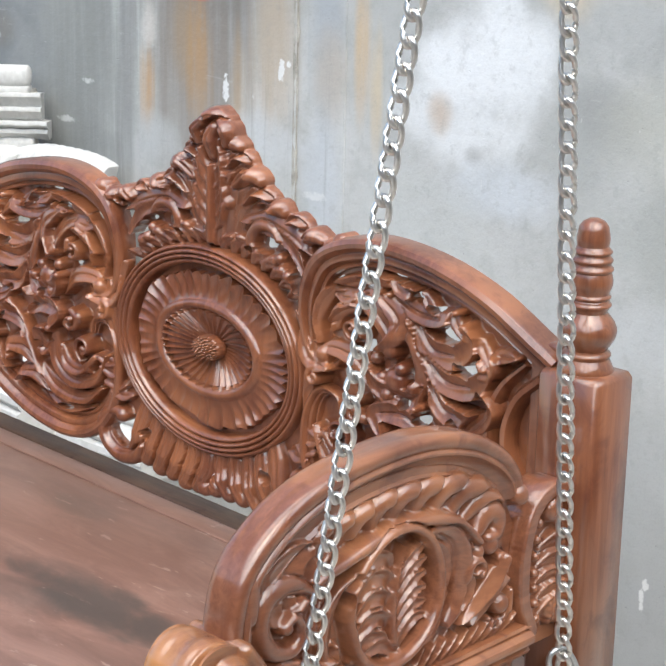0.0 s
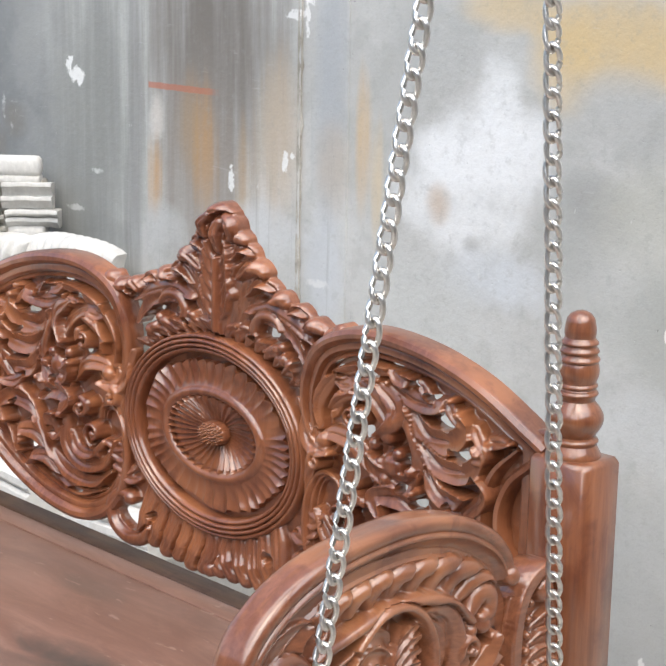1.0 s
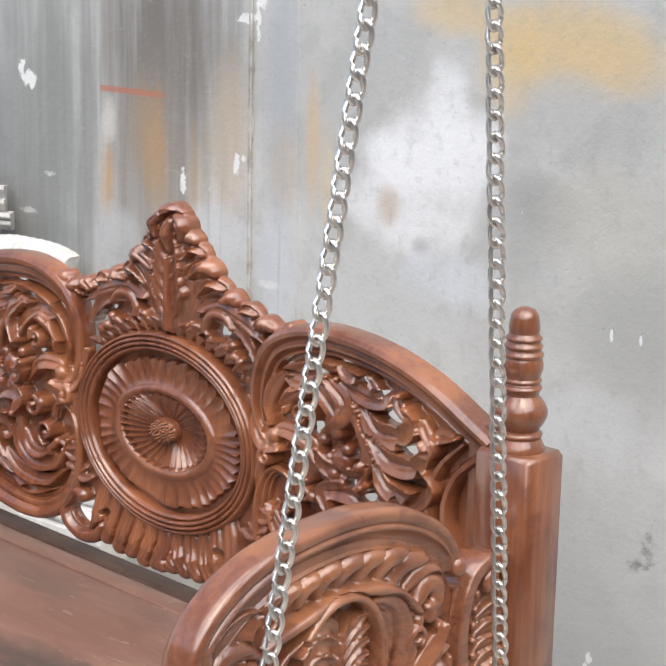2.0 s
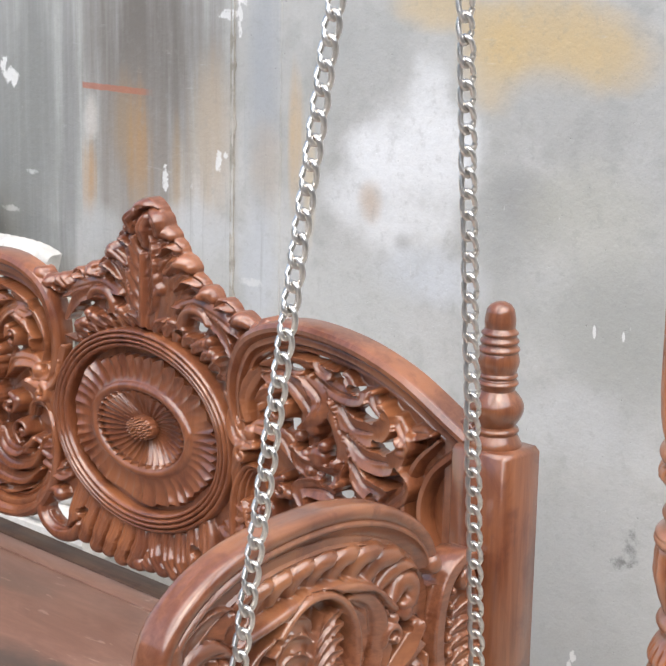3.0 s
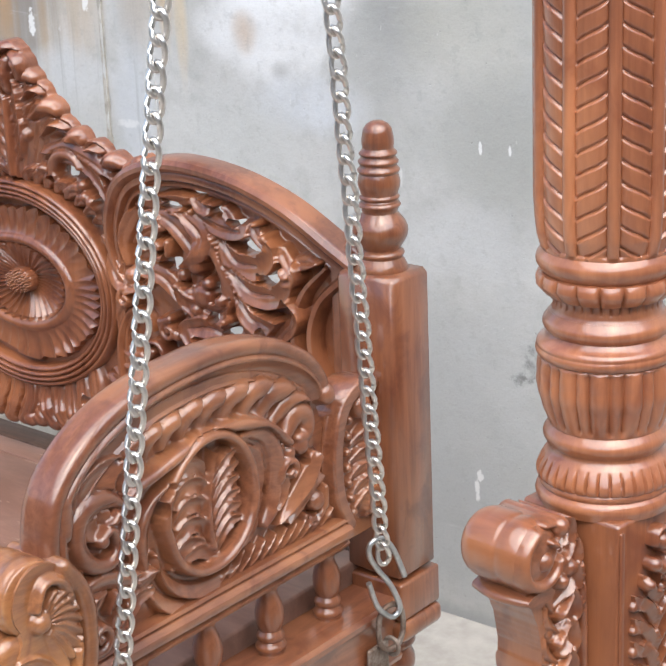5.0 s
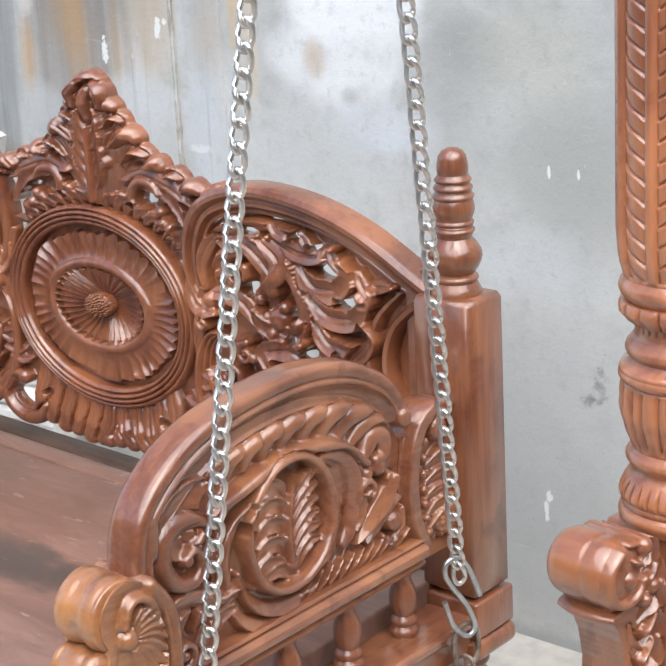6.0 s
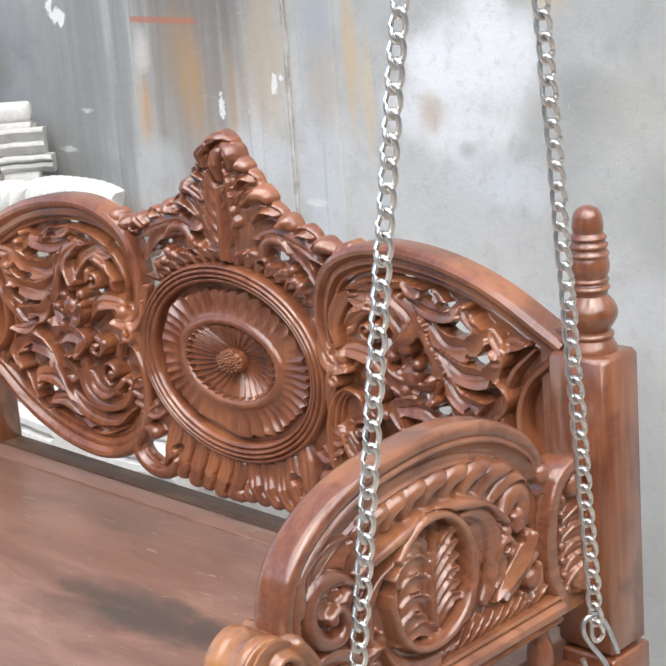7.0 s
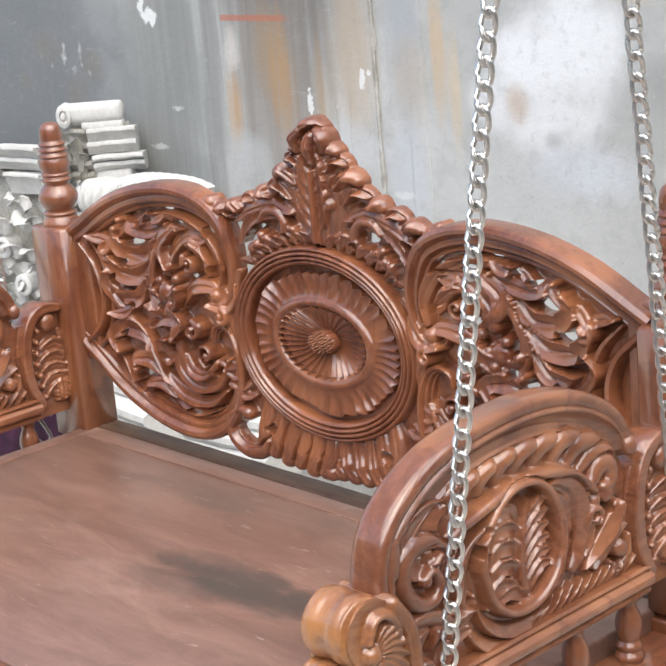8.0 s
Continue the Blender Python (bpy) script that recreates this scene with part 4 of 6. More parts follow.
for x in (0.0, -W):
    p = part("post", post_mesh, TEAK_POST, swing, "square chamfered teak post")
    p.location, p.scale = (x, 0, 0 if x == 0.0 else 0.010), (1.0 if x == 0.0 else 1.10, 1, 1)
    f = part("finial", finial_mesh, TEAK_POST, p, "turned ringed finial")
    f.location, f.scale = (0.003, 0, 1.182), (1.03, 1.03, 0.945)
    part("post_block", block_mesh, TEAK_POST, p)
    part("ledge", ledge_mesh, TEAK_POST, p)
    part("foot", foot_mesh, TEAK_POST, p).location = (0, 0, 0.047)


# ---- arms ----
def mirrored(half):
    return half + [(a, -o) for a, o in half[::-1]]


# across the moulding from its outer edge: rounded top, bead, quirk, wide hollow, thin inner fillet
ARM_MOULD = mirrored([(0.0270, 0.004), (0.0275, 0.012), (0.0268, 0.019), (0.0240, 0.0245), (0.0200, 0.0270), (0.0150, 0.0270), (0.0110, 0.0250), (0.0090, 0.0225), (0.0080, 0.0222), (0.0066, 0.0245),
                      (0.0040, 0.0262), (0.0012, 0.0255), (0.0000, 0.0230), (-0.0030, 0.0180), (-0.0080, 0.0130), (-0.0140, 0.0105), (-0.0190, 0.0115), (-0.0220, 0.0150), (-0.0245, 0.0175), (-0.0270, 0.0160), (-0.0275, 0.008)])


def on_arm(u, v, o):
    return (o, u, v)


def arm_y(u):
    return 0.0114 + 0.935 * u


def arm_z(v):
    return 0.056 + 0.9545 * v


def on_front(u, v, o):
    return (o, arm_y(u), arm_z(v))


arm_path = curve([(-0.553, 0.935), (-0.552, 0.990), (-0.549, 1.042), (-0.538, 1.078), (-0.511, 1.105), (-0.472, 1.127), (-0.411, 1.144), (-0.336, 1.150), (-0.277, 1.146), (-0.222, 1.132), (-0.177, 1.109), (-0.150, 1.084), (-0.141, 1.062)], 96)
ARM_MOULD = [(a, o * 0.88) for a, o in ARM_MOULD]
arm_arch = sweep("arch_moulding", arm_path, ARM_MOULD, on_arm, (0.85, 0.95, 1, 1, 1, 1, 0.95, 0.92, 0.92, 0.92, 0.92, 0.85, 0.7))


def arm_panel():
    """The carved board under the arch, worked alike on both faces."""
    r = Relief(-0.572, -0.126, 0.888, 1.140, 0.0013)
    uu, vv = np.meshgrid(r.u, r.v)
    top = np.interp(r.u, (-0.572, -0.558, -0.546, -0.517, -0.475, -0.411, -0.336, -0.277, -0.222, -0.177, -0.150, -0.126), (0.99, 1.045, 1.078, 1.105, 1.127, 1.144, 1.15, 1.146, 1.132, 1.109, 1.084, 1.03))
    r.h = np.where(vv < top[None, :], 0.002 + 0.0012 * np.sin(uu * 70 + 2 * np.sin(vv * 55)), -1.0)
    # plain slope under the arch
    r.stroke([(-0.538, 1.000), (-0.532, 1.045), (-0.505, 1.082), (-0.460, 1.106), (-0.400, 1.122), (-0.330, 1.127), (-0.270, 1.120), (-0.215, 1.102), (-0.172, 1.075)], (0.016, 0.018, 0.016, 0.014, 0.012), 0.008, (0.004,), "flat", 100)
    # broad leaf that turns over at the front of the board
    r.stroke([(-0.478, 1.030), (-0.512, 1.040), (-0.516, 1.072), (-0.489, 1.090), (-0.446, 1.090)], (0.010, 0.017, 0.019, 0.016, 0.006), 0.016, (0.004, 0.008, 0.010), "gouge", 90, True)
    for low, tip, w in (((-0.492, 1.040), (-0.468, 1.092), 0.014), ((-0.470, 1.046), (-0.440, 1.088), 0.012)):
        r.stroke([low, ((low[0] + tip[0]) / 2 - 0.008, (low[1] + tip[1]) / 2 + 0.004), tip], (w * 0.5, w, w * 0.6), 0.016, (0.004, 0.010), "foldr", 60, True)
    # band of lapping lobes, each over the one before
    for low, tip, w in (((-0.450, 1.084), (-0.436, 1.110), 0.0105), ((-0.424, 1.086), (-0.405, 1.110), 0.0115), ((-0.397, 1.088), (-0.374, 1.112), 0.0125), ((-0.368, 1.090), (-0.341, 1.116), 0.0135), ((-0.337, 1.091), (-0.304, 1.115), 0.0140),
                        ((-0.304, 1.087), (-0.266, 1.111), 0.0145), ((-0.272, 1.080), (-0.227, 1.103), 0.0150), ((-0.243, 1.071), (-0.191, 1.086), 0.0150), ((-0.216, 1.058), (-0.166, 1.062), 0.0145)):
        p, q = np.array(low), np.array(tip)
        d = q - p
        mid = (p + q) / 2 + np.array([-d[1], d[0]]) * 0.26
        r.stroke([p, mid, q, q + np.array([d[1], -d[0]]) * 0.28], (w * 0.6, w * 1.0, w * 0.95, w * 0.5), (0.012, 0.020, 0.022, 0.016), (0.001, 0.003, 0.005), "round", 70, True)
    r.stroke([(-0.200, 1.040), (-0.184, 1.056), (-0.168, 1.048), (-0.170, 1.030), (-0.186, 1.028)], (0.010, 0.015, 0.015, 0.013, 0.008), 0.018, (0.006, 0.010), "round", 60, True)
    # stem under the lobes, ending in two buds
    r.stroke([(-0.490, 1.030), (-0.458, 1.056), (-0.415, 1.066), (-0.360, 1.078), (-0.317, 1.081), (-0.275, 1.075), (-0.234, 1.057), (-0.204, 1.030)], (0.005, 0.0075, 0.0085, 0.0085, 0.0085, 0.006), 0.018, (0.012,), "round", 110, True)
    for u, v, q, b in ((-0.182, 1.018, 0.012, 0.014), (-0.203, 1.016, 0.010, 0.012), (-0.216, 1.024, 0.007, 0.010), (-0.129, 1.064, 0.014, 0.014), (-0.158, 0.940, 0.013, 0.014), (-0.168, 0.952, 0.008, 0.016)):
        r.ball(u, v, q, 0.016, b)
    r.stroke([(-0.547, 1.047), (-0.547, 1.076)], (0.012, 0.013), 0.013, (0.014,), "round", 30, True)
    # turned-over leaf beside the oval
    r.stroke([(-0.280, 1.060), (-0.248, 1.050), (-0.230, 1.024), (-0.226, 0.991), (-0.232, 0.962), (-0.248, 0.944)], (0.006, 0.012, 0.015, 0.014, 0.012, 0.006), 0.017, (0.008, 0.012, 0.008), "lean", 90, True)
    r.stroke([(-0.276, 1.046), (-0.256, 1.026), (-0.252, 0.995), (-0.257, 0.968)], (0.006, 0.010, 0.010, 0.006), 0.013, (0.006,), "gouge", 60, True)
    r.groove([(-0.270, 1.056), (-0.244, 1.036), (-0.238, 0.995), (-0.246, 0.956)], 0.0035, 0.008)
    r.curl(-0.206, 0.996, 0.017, 1.2, 250, 0.0080, 0.016, 0.012, -1)
    r.stroke([(-0.214, 0.985), (-0.216, 0.968), (-0.226, 0.955)], (0.007, 0.008, 0.004), 0.015, (0.010,), "fold", 50, True)
    # flat blade
    r.stroke([(-0.230, 0.936), (-0.203, 0.957), (-0.180, 0.976), (-0.165, 0.998)], (0.0015, 0.0085, 0.0125, 0.0095), 0.016, (0.014, 0.022), "foldr", 80, True)
    r.stroke([(-0.140, 0.965), (-0.165, 0.958), (-0.185, 0.945), (-0.205, 0.930)], (0.004, 0.009, 0.009, 0.004), 0.014, (0.006, 0.008), "fold", 70, True)
    r.stroke([(-0.138, 0.950), (-0.142, 0.922), (-0.160, 0.914), (-0.176, 0.926)], (0.005, 0.008, 0.008, 0.005), 0.014, (0.008,), "round", 60, True)
    # oval with a feathered palmette: lobes on one side, blades on the other
    inside = ((uu + 0.338 - 0.22 * (vv - 1.003)) / 0.066) ** 2 + ((vv - 1.003) / 0.072) ** 2 < 1
    r.h = np.where(inside, -0.002, r.h)
    for i in range(5):
        z, x = 1.026 - 0.0225 * i, -0.335 - 0.0008 * i * (i - 2)
        r.stroke([(x, z), (x - 0.013, z + 0.022), (x - 0.034, z + 0.027), (x - 0.052, z + 0.012)], (0.0045, 0.0105, 0.0115, 0.0070), (0.010, 0.018, 0.018, 0.012), (0.000, 0.003, 0.004), "gouge", 60, True)
    for i in range(6):
        z, x = 0.996 - 0.0135 * i, -0.332 + 0.0010 * i
        r.stroke([(x, z), (x + 0.008, z + 0.026), (x + 0.024, z + 0.045 - 0.001 * i), (x + 0.046 - 0.0006 * i, z + 0.052 - 0.003 * i)], (0.002, 0.0070, 0.0086, 0.0042), (0.010, 0.017, 0.020, 0.014), (0.001, 0.004, 0.005), "gouge", 70, True)
    r.stroke([(-0.331, 0.936), (-0.337, 0.972), (-0.336, 1.012), (-0.322, 1.056)], (0.005, 0.0035, 0.0030, 0.002), 0.012, (0.010,), "round")
    r.stroke([(-0.331, 0.934), (-0.352, 0.950), (-0.375, 0.948)], (0.006, 0.010, 0.006), 0.014, (0.004,), "gouge", 50, True)
    oval = [(-0.409, 1.000), (-0.404, 1.028), (-0.389, 1.052), (-0.365, 1.072), (-0.340, 1.079), (-0.312, 1.075), (-0.286, 1.056), (-0.270, 1.025), (-0.267, 0.990), (-0.277, 0.960), (-0.300, 0.938), (-0.331, 0.927), (-0.366, 0.932), (-0.394, 0.957), (-0.409, 1.000)]
    r.stroke(oval, (0.0070, 0.0070), 0.018, (0.012,), "round", 140, True)
    # nested ribs below the oval
    for pts, w in (([(-0.420, 0.972), (-0.413, 0.946), (-0.388, 0.918), (-0.345, 0.904), (-0.296, 0.912)], 0.0085), ([(-0.437, 0.960), (-0.428, 0.928), (-0.402, 0.903), (-0.362, 0.893)], 0.0085), ([(-0.300, 0.930), (-0.276, 0.944), (-0.262, 0.968)], 0.0070)):
        r.stroke(pts, (w * 0.5, w, w * 1.05, w * 0.5), 0.016, (0.006, 0.009), "foldr", 80, True)
    # twisted blades along the rail
    for i in range(11):
        u = -0.318 + 0.0185 * i
        z = 0.894 + 0.0004 * i
        r.stroke([(u - 0.012, z), (u + 0.002, z + 0.014), (u + 0.014, z + 0.030 - 0.0006 * i)], (0.003, 0.0072, 0.0035), (0.010, 0.018, 0.014), (0.004, 0.008), "fold", 50, True)
    # tall blade left of the oval, volute and leaves at the front foot
    r.stroke([(-0.436, 0.955), (-0.436, 1.000), (-0.421, 1.030), (-0.398, 1.044)], (0.006, 0.0105, 0.010, 0.004), 0.016, (0.006, 0.008), "lean", 70, True)
    r.stroke([(-0.458, 0.965), (-0.455, 1.000), (-0.444, 1.028)], (0.006, 0.009, 0.004), 0.013, (0.004,), "fold", 60, True)
    r.stroke([(-0.462, 1.048), (-0.492, 1.062), (-0.524, 1.052), (-0.530, 1.024), (-0.514, 0.998), (-0.490, 0.992), (-0.477, 1.008), (-0.487, 1.028), (-0.501, 1.024)], (0.006, 0.011, 0.0135, 0.0135, 0.012, 0.010, 0.009, 0.007, 0.005), 0.017, (0.006, 0.008, 0.012), "round", 130, True)
    r.groove([(-0.480, 1.056), (-0.512, 1.052), (-0.524, 1.026), (-0.510, 1.002)], 0.0040, 0.006)
    r.ball(-0.500, 1.020, 0.009, 0.016, 0.014)
    r.petals([(-0.556, 0.905), (-0.530, 0.925), (-0.500, 0.936), (-0.462, 0.930)], 5, 0.034, 0.0120, 0.015, 0.004, 62, 0.010, 1, cut="fold")
    r.stroke([(-0.536, 0.955), (-0.518, 0.972), (-0.486, 0.970), (-0.455, 0.952)], (0.006, 0.011, 0.011, 0.005), 0.016, (0.006, 0.010), "lean", 70, True)
    r.stroke([(-0.478, 0.906), (-0.456, 0.932), (-0.432, 0.936)], (0.006, 0.011, 0.006), 0.015, (0.006,), "gouge", 60, True)
    r.curl(-0.516, 0.918, 0.020, 1.2, 180, 0.0085, 0.015, 0.012, 1)
    r.stroke([(-0.556, 0.895), (-0.558, 0.960), (-0.552, 1.025)], (0.012, 0.010, 0.010), 0.012, (0.010,), "round")
    for u, v, a, b, t in ((-0.413, 1.020, 0.005, 0.012, -20), (-0.468, 0.983, 0.006, 0.009, 10), (-0.176, 1.002, 0.004, 0.010, -10), (-0.243, 0.985, 0.004, 0.009, 0), (-0.452, 0.914, 0.006, 0.005, 10), (-0.146, 0.990, 0.004, 0.012, 0)):
        r.bite(u, v, a, b, t)
    r.settle(0.011, 0.80)
    return r.mesh("arm_panel", on_arm, None)


def rear_panel():
    r = Relief(-0.158, -0.028, 0.842, 1.062, 0.0014)
    uu, vv = np.meshgrid(r.u, r.v)
    r.h = np.where((vv < 1.03 + 0.1 * (uu + 0.09)) & (uu > -0.135 - 0.02 * np.sin((vv - 0.85) * 15)), 0.004, -1.0)
    r.petals([(-0.098, 0.880), (-0.104, 0.930), (-0.100, 0.975)], 5, 0.050, 0.0130, 0.015, 0.004, -70, 0.010, 1, cut="fold", bend=-0.3)
    r.stroke([(-0.060, 1.044), (-0.095, 1.046), (-0.124, 1.022), (-0.138, 0.972), (-0.136, 0.915), (-0.118, 0.872)], (0.008, 0.0115, 0.0115, 0.011, 0.009), 0.016, (0.012,), "flat", 90, True)
    r.groove([(-0.072, 1.040), (-0.092, 1.040), (-0.116, 1.018), (-0.129, 0.972), (-0.127, 0.915), (-0.112, 0.880)], 0.003, 0.006)
    for i in range(7):
        r.ball(-0.108 - 0.006 * np.sin(i * 0.6), 1.008 - i * 0.021, 0.0065, 0.010, 0.014)
    r.ball(-0.083, 1.020, 0.017, 0.016, 0.016)
    r.stroke([(-0.060, 1.000), (-0.048, 0.980), (-0.050, 0.950)], (0.006, 0.012, 0.006), 0.014, (0.010,), "gouge", 50, True)
    # seeded boss at the foot
    r.ball(-0.062, 0.886, 0.024, 0.016, 0.008)
    for i in range(5):
        for j in range(5):
            r.ball(-0.078 + 0.008 * i, 0.870 + 0.008 * j + 0.004 * (i % 2), 0.0045, 0.005, 0.0215 - 0.0008 * ((i - 2) ** 2 + (j - 2) ** 2))
    r.settle(0.012, 0.7)
    return r.mesh("rear_scroll", on_front, None)


FY, FZ = -0.655, 0.990


def scroll_front():
    """The rolled front end of an arm, with a shell of ribs on both faces."""
    r = Relief(-0.745, -0.580, 0.765, 1.045, 0.0015)
    uu, vv = np.meshgrid(r.u, r.v)
    left = np.interp(vv, (0.765, 0.80, 0.84, 0.865, 0.885, 0.905, 0.925, 0.945, 0.955, 0.99), (-0.700, -0.708, -0.700, -0.690, -0.706, -0.712, -0.702, -0.690, -0.685, -0.690))
    stem = (vv < FZ) & (uu > left) & (uu < np.interp(vv, (0.765, 0.93, 1.0), (-0.590, -0.586, -0.596)))
    r.h = np.where(stem | (np.hypot(uu - FY, vv - FZ) < 0.040), 0.026, -1.0)
    # border that runs down from the arch, and the rim of the shell
    r.stroke([(-0.622, 1.015), (-0.598, 0.975), (-0.594, 0.920), (-0.604, 0.860), (-0.612, 0.790)], (0.010, 0.012, 0.012, 0.011, 0.009), 0.012, (0.024,), "round", 80, True)
    r.stroke([(-0.668, 0.985), (-0.655, 1.008), (-0.632, 1.004), (-0.618, 0.975), (-0.614, 0.925), (-0.626, 0.870)], (0.005, 0.006, 0.006, 0.006, 0.005), 0.010, (0.028,), "round", 80, True)
    for i in range(9):
        a = radians(70 - i * 17)
        c, s = np.cos(a), np.sin(a)
        r.stroke([(-0.658 + 0.012 * c, 0.962 + 0.014 * s), (-0.656 + 0.026 * c, 0.958 + 0.028 * s), (-0.654 + 0.040 * c, 0.950 + 0.044 * s)], (0.003, 0.0062, 0.0075), 0.011, (0.024, 0.026), "fold", 40, True)
    r.ball(-0.662, 0.968, 0.013, 0.014, 0.026)
    r.stroke([(-0.690, 0.930), (-0.668, 0.920), (-0.650, 0.890), (-0.650, 0.850)], (0.006, 0.014, 0.014, 0.008), 0.012, (0.022,), "gouge", 60, True)
    r.petals([(-0.700, 0.800), (-0.690, 0.840), (-0.680, 0.880)], 4, 0.030, 0.012, 0.012, 0.020, -60, 0.008, 1)
    r.h = np.where(r.h > -0.5, r.h + 0.008, r.h)
    return r.mesh("scroll_front", on_front, None)


ROLL = rounded([(0.006, -0.034, 0), (0.018, -0.036, 0.0), (0.032, -0.035, 0.003), (0.0400, -0.029, 0.0022), (0.0400, -0.008, -0.0005), (0.0400, 0.008, 0.0022), (0.0400, 0.029, 0.003), (0.032, 0.035, 0), (0.018, 0.036, 0), (0.006, 0.034, 0)], 8)
BULGE = rounded([(0.004, -0.034, 0), (0.014, -0.033, 0.004), (0.020, -0.018, 0.003), (0.020, 0.018, 0.004), (0.014, 0.033, 0), (0.004, 0.034, 0)], 8)
bulge_mesh = lathe("bulge", BULGE, 40)
roll_mesh = lathe("roll", ROLL, 56)
RAIL = mirrored([(0.024, 0.014), (0.024, 0.022), (0.019, 0.024), (0.015, 0.020), (0.012, 0.024), (0.007, 0.029), (0.0, 0.030), (-0.006, 0.028), (-0.010, 0.021), (-0.014, 0.019), (-0.018, 0.023), (-0.024, 0.021), (-0.024, 0.014)])
RAIL = [(a * 0.78, o) for a, o in RAIL]
rail_mesh = sweep("arm_rail", [(-0.600, 0.8815), (-0.450, 0.8815), (-0.280, 0.8815), (-0.105, 0.8815)], RAIL, on_arm)
BALUSTER = rounded([(0.0155, 0, 0.0), (0.0155, 0.004, 0.0025), (0.0155, 0.011, 0), (0.0140, 0.013, 0.0022), (0.0140, 0.020, 0), (0.0125, 0.022, 0), (0.0150, 0.026, 0.0035), (0.0105, 0.052, 0),
                    (0.0100, 0.056, 0), (0.0125, 0.060, 0.0012), (0.0125, 0.067, 0)], 6)
baluster_mesh = lathe("baluster", BALUSTER, 28)
base_mesh = sweep("side_rail", [(-0.657, 0.728), (-0.370, 0.728), (-0.036, 0.728)],
                  mirrored([(0.043, 0.020), (0.043, 0.040), (0.038, 0.045), (0.030, 0.044), (0.026, 0.038), (0.022, 0.036), (-0.022, 0.036), (-0.028, 0.040), (-0.036, 0.044), (-0.043, 0.042), (-0.043, 0.02)]), on_arm)
arm_mesh, rear_mesh, scroll_mesh = arm_panel(), rear_panel(), scroll_front()
for x, s in ((0.0, 1), (-W, -1)):
    for name, me, label in (("arm_panel", arm_mesh, "arm panel carved with a palmette and leaves"), ("arch_moulding", arm_arch, "broad polished arm moulding"), ("rear_scroll", rear_mesh, "small carved scroll by the post"),
                            ("scroll_front", scroll_mesh, "carved scrolled arm front"), ("arm_rail", rail_mesh, "moulded rail under the arm"), ("side_rail", base_mesh, "moulded side rail of the seat")):
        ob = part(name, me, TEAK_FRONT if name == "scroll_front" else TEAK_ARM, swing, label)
        ob.location, ob.scale = (x, 0, 0), (s, 1, 1)
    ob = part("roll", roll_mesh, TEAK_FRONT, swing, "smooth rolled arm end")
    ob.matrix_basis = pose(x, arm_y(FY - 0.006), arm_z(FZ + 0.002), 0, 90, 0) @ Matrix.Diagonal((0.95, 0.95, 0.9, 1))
    for y, z, k in ((-0.692, 0.936, 1.15), (-0.698, 0.892, 0.85)):
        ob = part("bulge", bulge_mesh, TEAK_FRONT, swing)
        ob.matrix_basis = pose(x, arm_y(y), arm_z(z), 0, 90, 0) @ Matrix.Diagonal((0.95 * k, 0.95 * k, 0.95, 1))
    for i in range(5):
        ob = part("baluster", baluster_mesh, TEAK_POST, swing)
        ob.location, ob.scale = (x, -0.125 - 0.107 * i, 0.768), (1.05, 1.05, 1.48)

# the seat hangs a little lower at one end
SEAT_LIE = Matrix.Translation((-1.27, 0, 0.825)) @ Matrix.Rotation(0.0200, 4, "Y") @ Matrix.Translation((1.27, 0, -0.838))
for name, me, mat, label in (
        ("seat_panel", bar("seat_panel", (-1.272, -0.657, 0.790), (-0.028, -0.012, 0.838), 0.004, 2), SEAT_WOOD, "worn waxed seat board with dark smears"),
        ("seat_border", bar("seat_border", (-1.236, -0.052, 0.837), (-0.060, -0.0125, 0.8400), 0.0014, 2), SEAT_WOOD, "narrow border board"),
        ("seat_border", bar("seat_border", (-1.270, -0.656, 0.837), (-1.237, -0.0125, 0.8400), 0.0014, 2), SEAT_WOOD, "narrow border board"),
        ("back_rail", bar("back_rail", (-1.268, -0.011, 0.760), (-0.032, 0.034, 0.841), 0.003, 1), DARK_WOOD, "dull dark back rail"),
        ("front_rail", bar("front_rail", (-1.258, -0.684, 0.750), (-0.042, -0.656, 0.837), 0.010, 3), TEAK, "rounded front rail")):
    part(name, me, mat, swing, label).matrix_basis = SEAT_LIE


# ---- chains ----
def tube(name, pts, r, n=8, closed=False):
    p = np.array(pts, float)
    m = len(p)
    tan = (np.roll(p, -1, 0) - np.roll(p, 1, 0)) if closed else np.gradient(p, axis=0)
    tan /= np.linalg.norm(tan, axis=1)[:, None]
    verts, faces = [], []
    ref = np.array([0.31, 0.77, 0.55])
    side = np.cross(tan[0], ref)
    for i in range(m):
        side = side - tan[i] * (side @ tan[i])
        side /= np.linalg.norm(side)
        up = np.cross(tan[i], side)
        for a in np.linspace(0, 2 * np.pi, n, endpoint=False):
            verts.append(p[i] + r * (np.cos(a) * side + np.sin(a) * up))
    for i in range(m if closed else m - 1):
        j = (i + 1) % m
        for k in range(n):
            q = (k + 1) % n
            faces.append((i * n + k, i * n + q, j * n + q, j * n + k))
    if not closed:
        faces += [tuple(range(n - 1, -1, -1)), tuple((m - 1) * n + k for k in range(n))]
    return turned_out(mesh_of(name, verts, faces, 75))


def oval_line(long, wide, twist=0.0, n=30):
    """A chain link's centre line, upright, each end turned by half the twist."""
    out = []
    for a in np.linspace(0, 2 * np.pi, n, endpoint=False):
        c, s = np.cos(a), np.sin(a)
        z = long / 2 * np.sign(s) * abs(s) ** 0.85
        x = wide / 2 * np.sign(c) * abs(c) ** 0.85
        t = twist * z / long
        out.append((x * np.cos(t), x * np.sin(t), z))
    return out


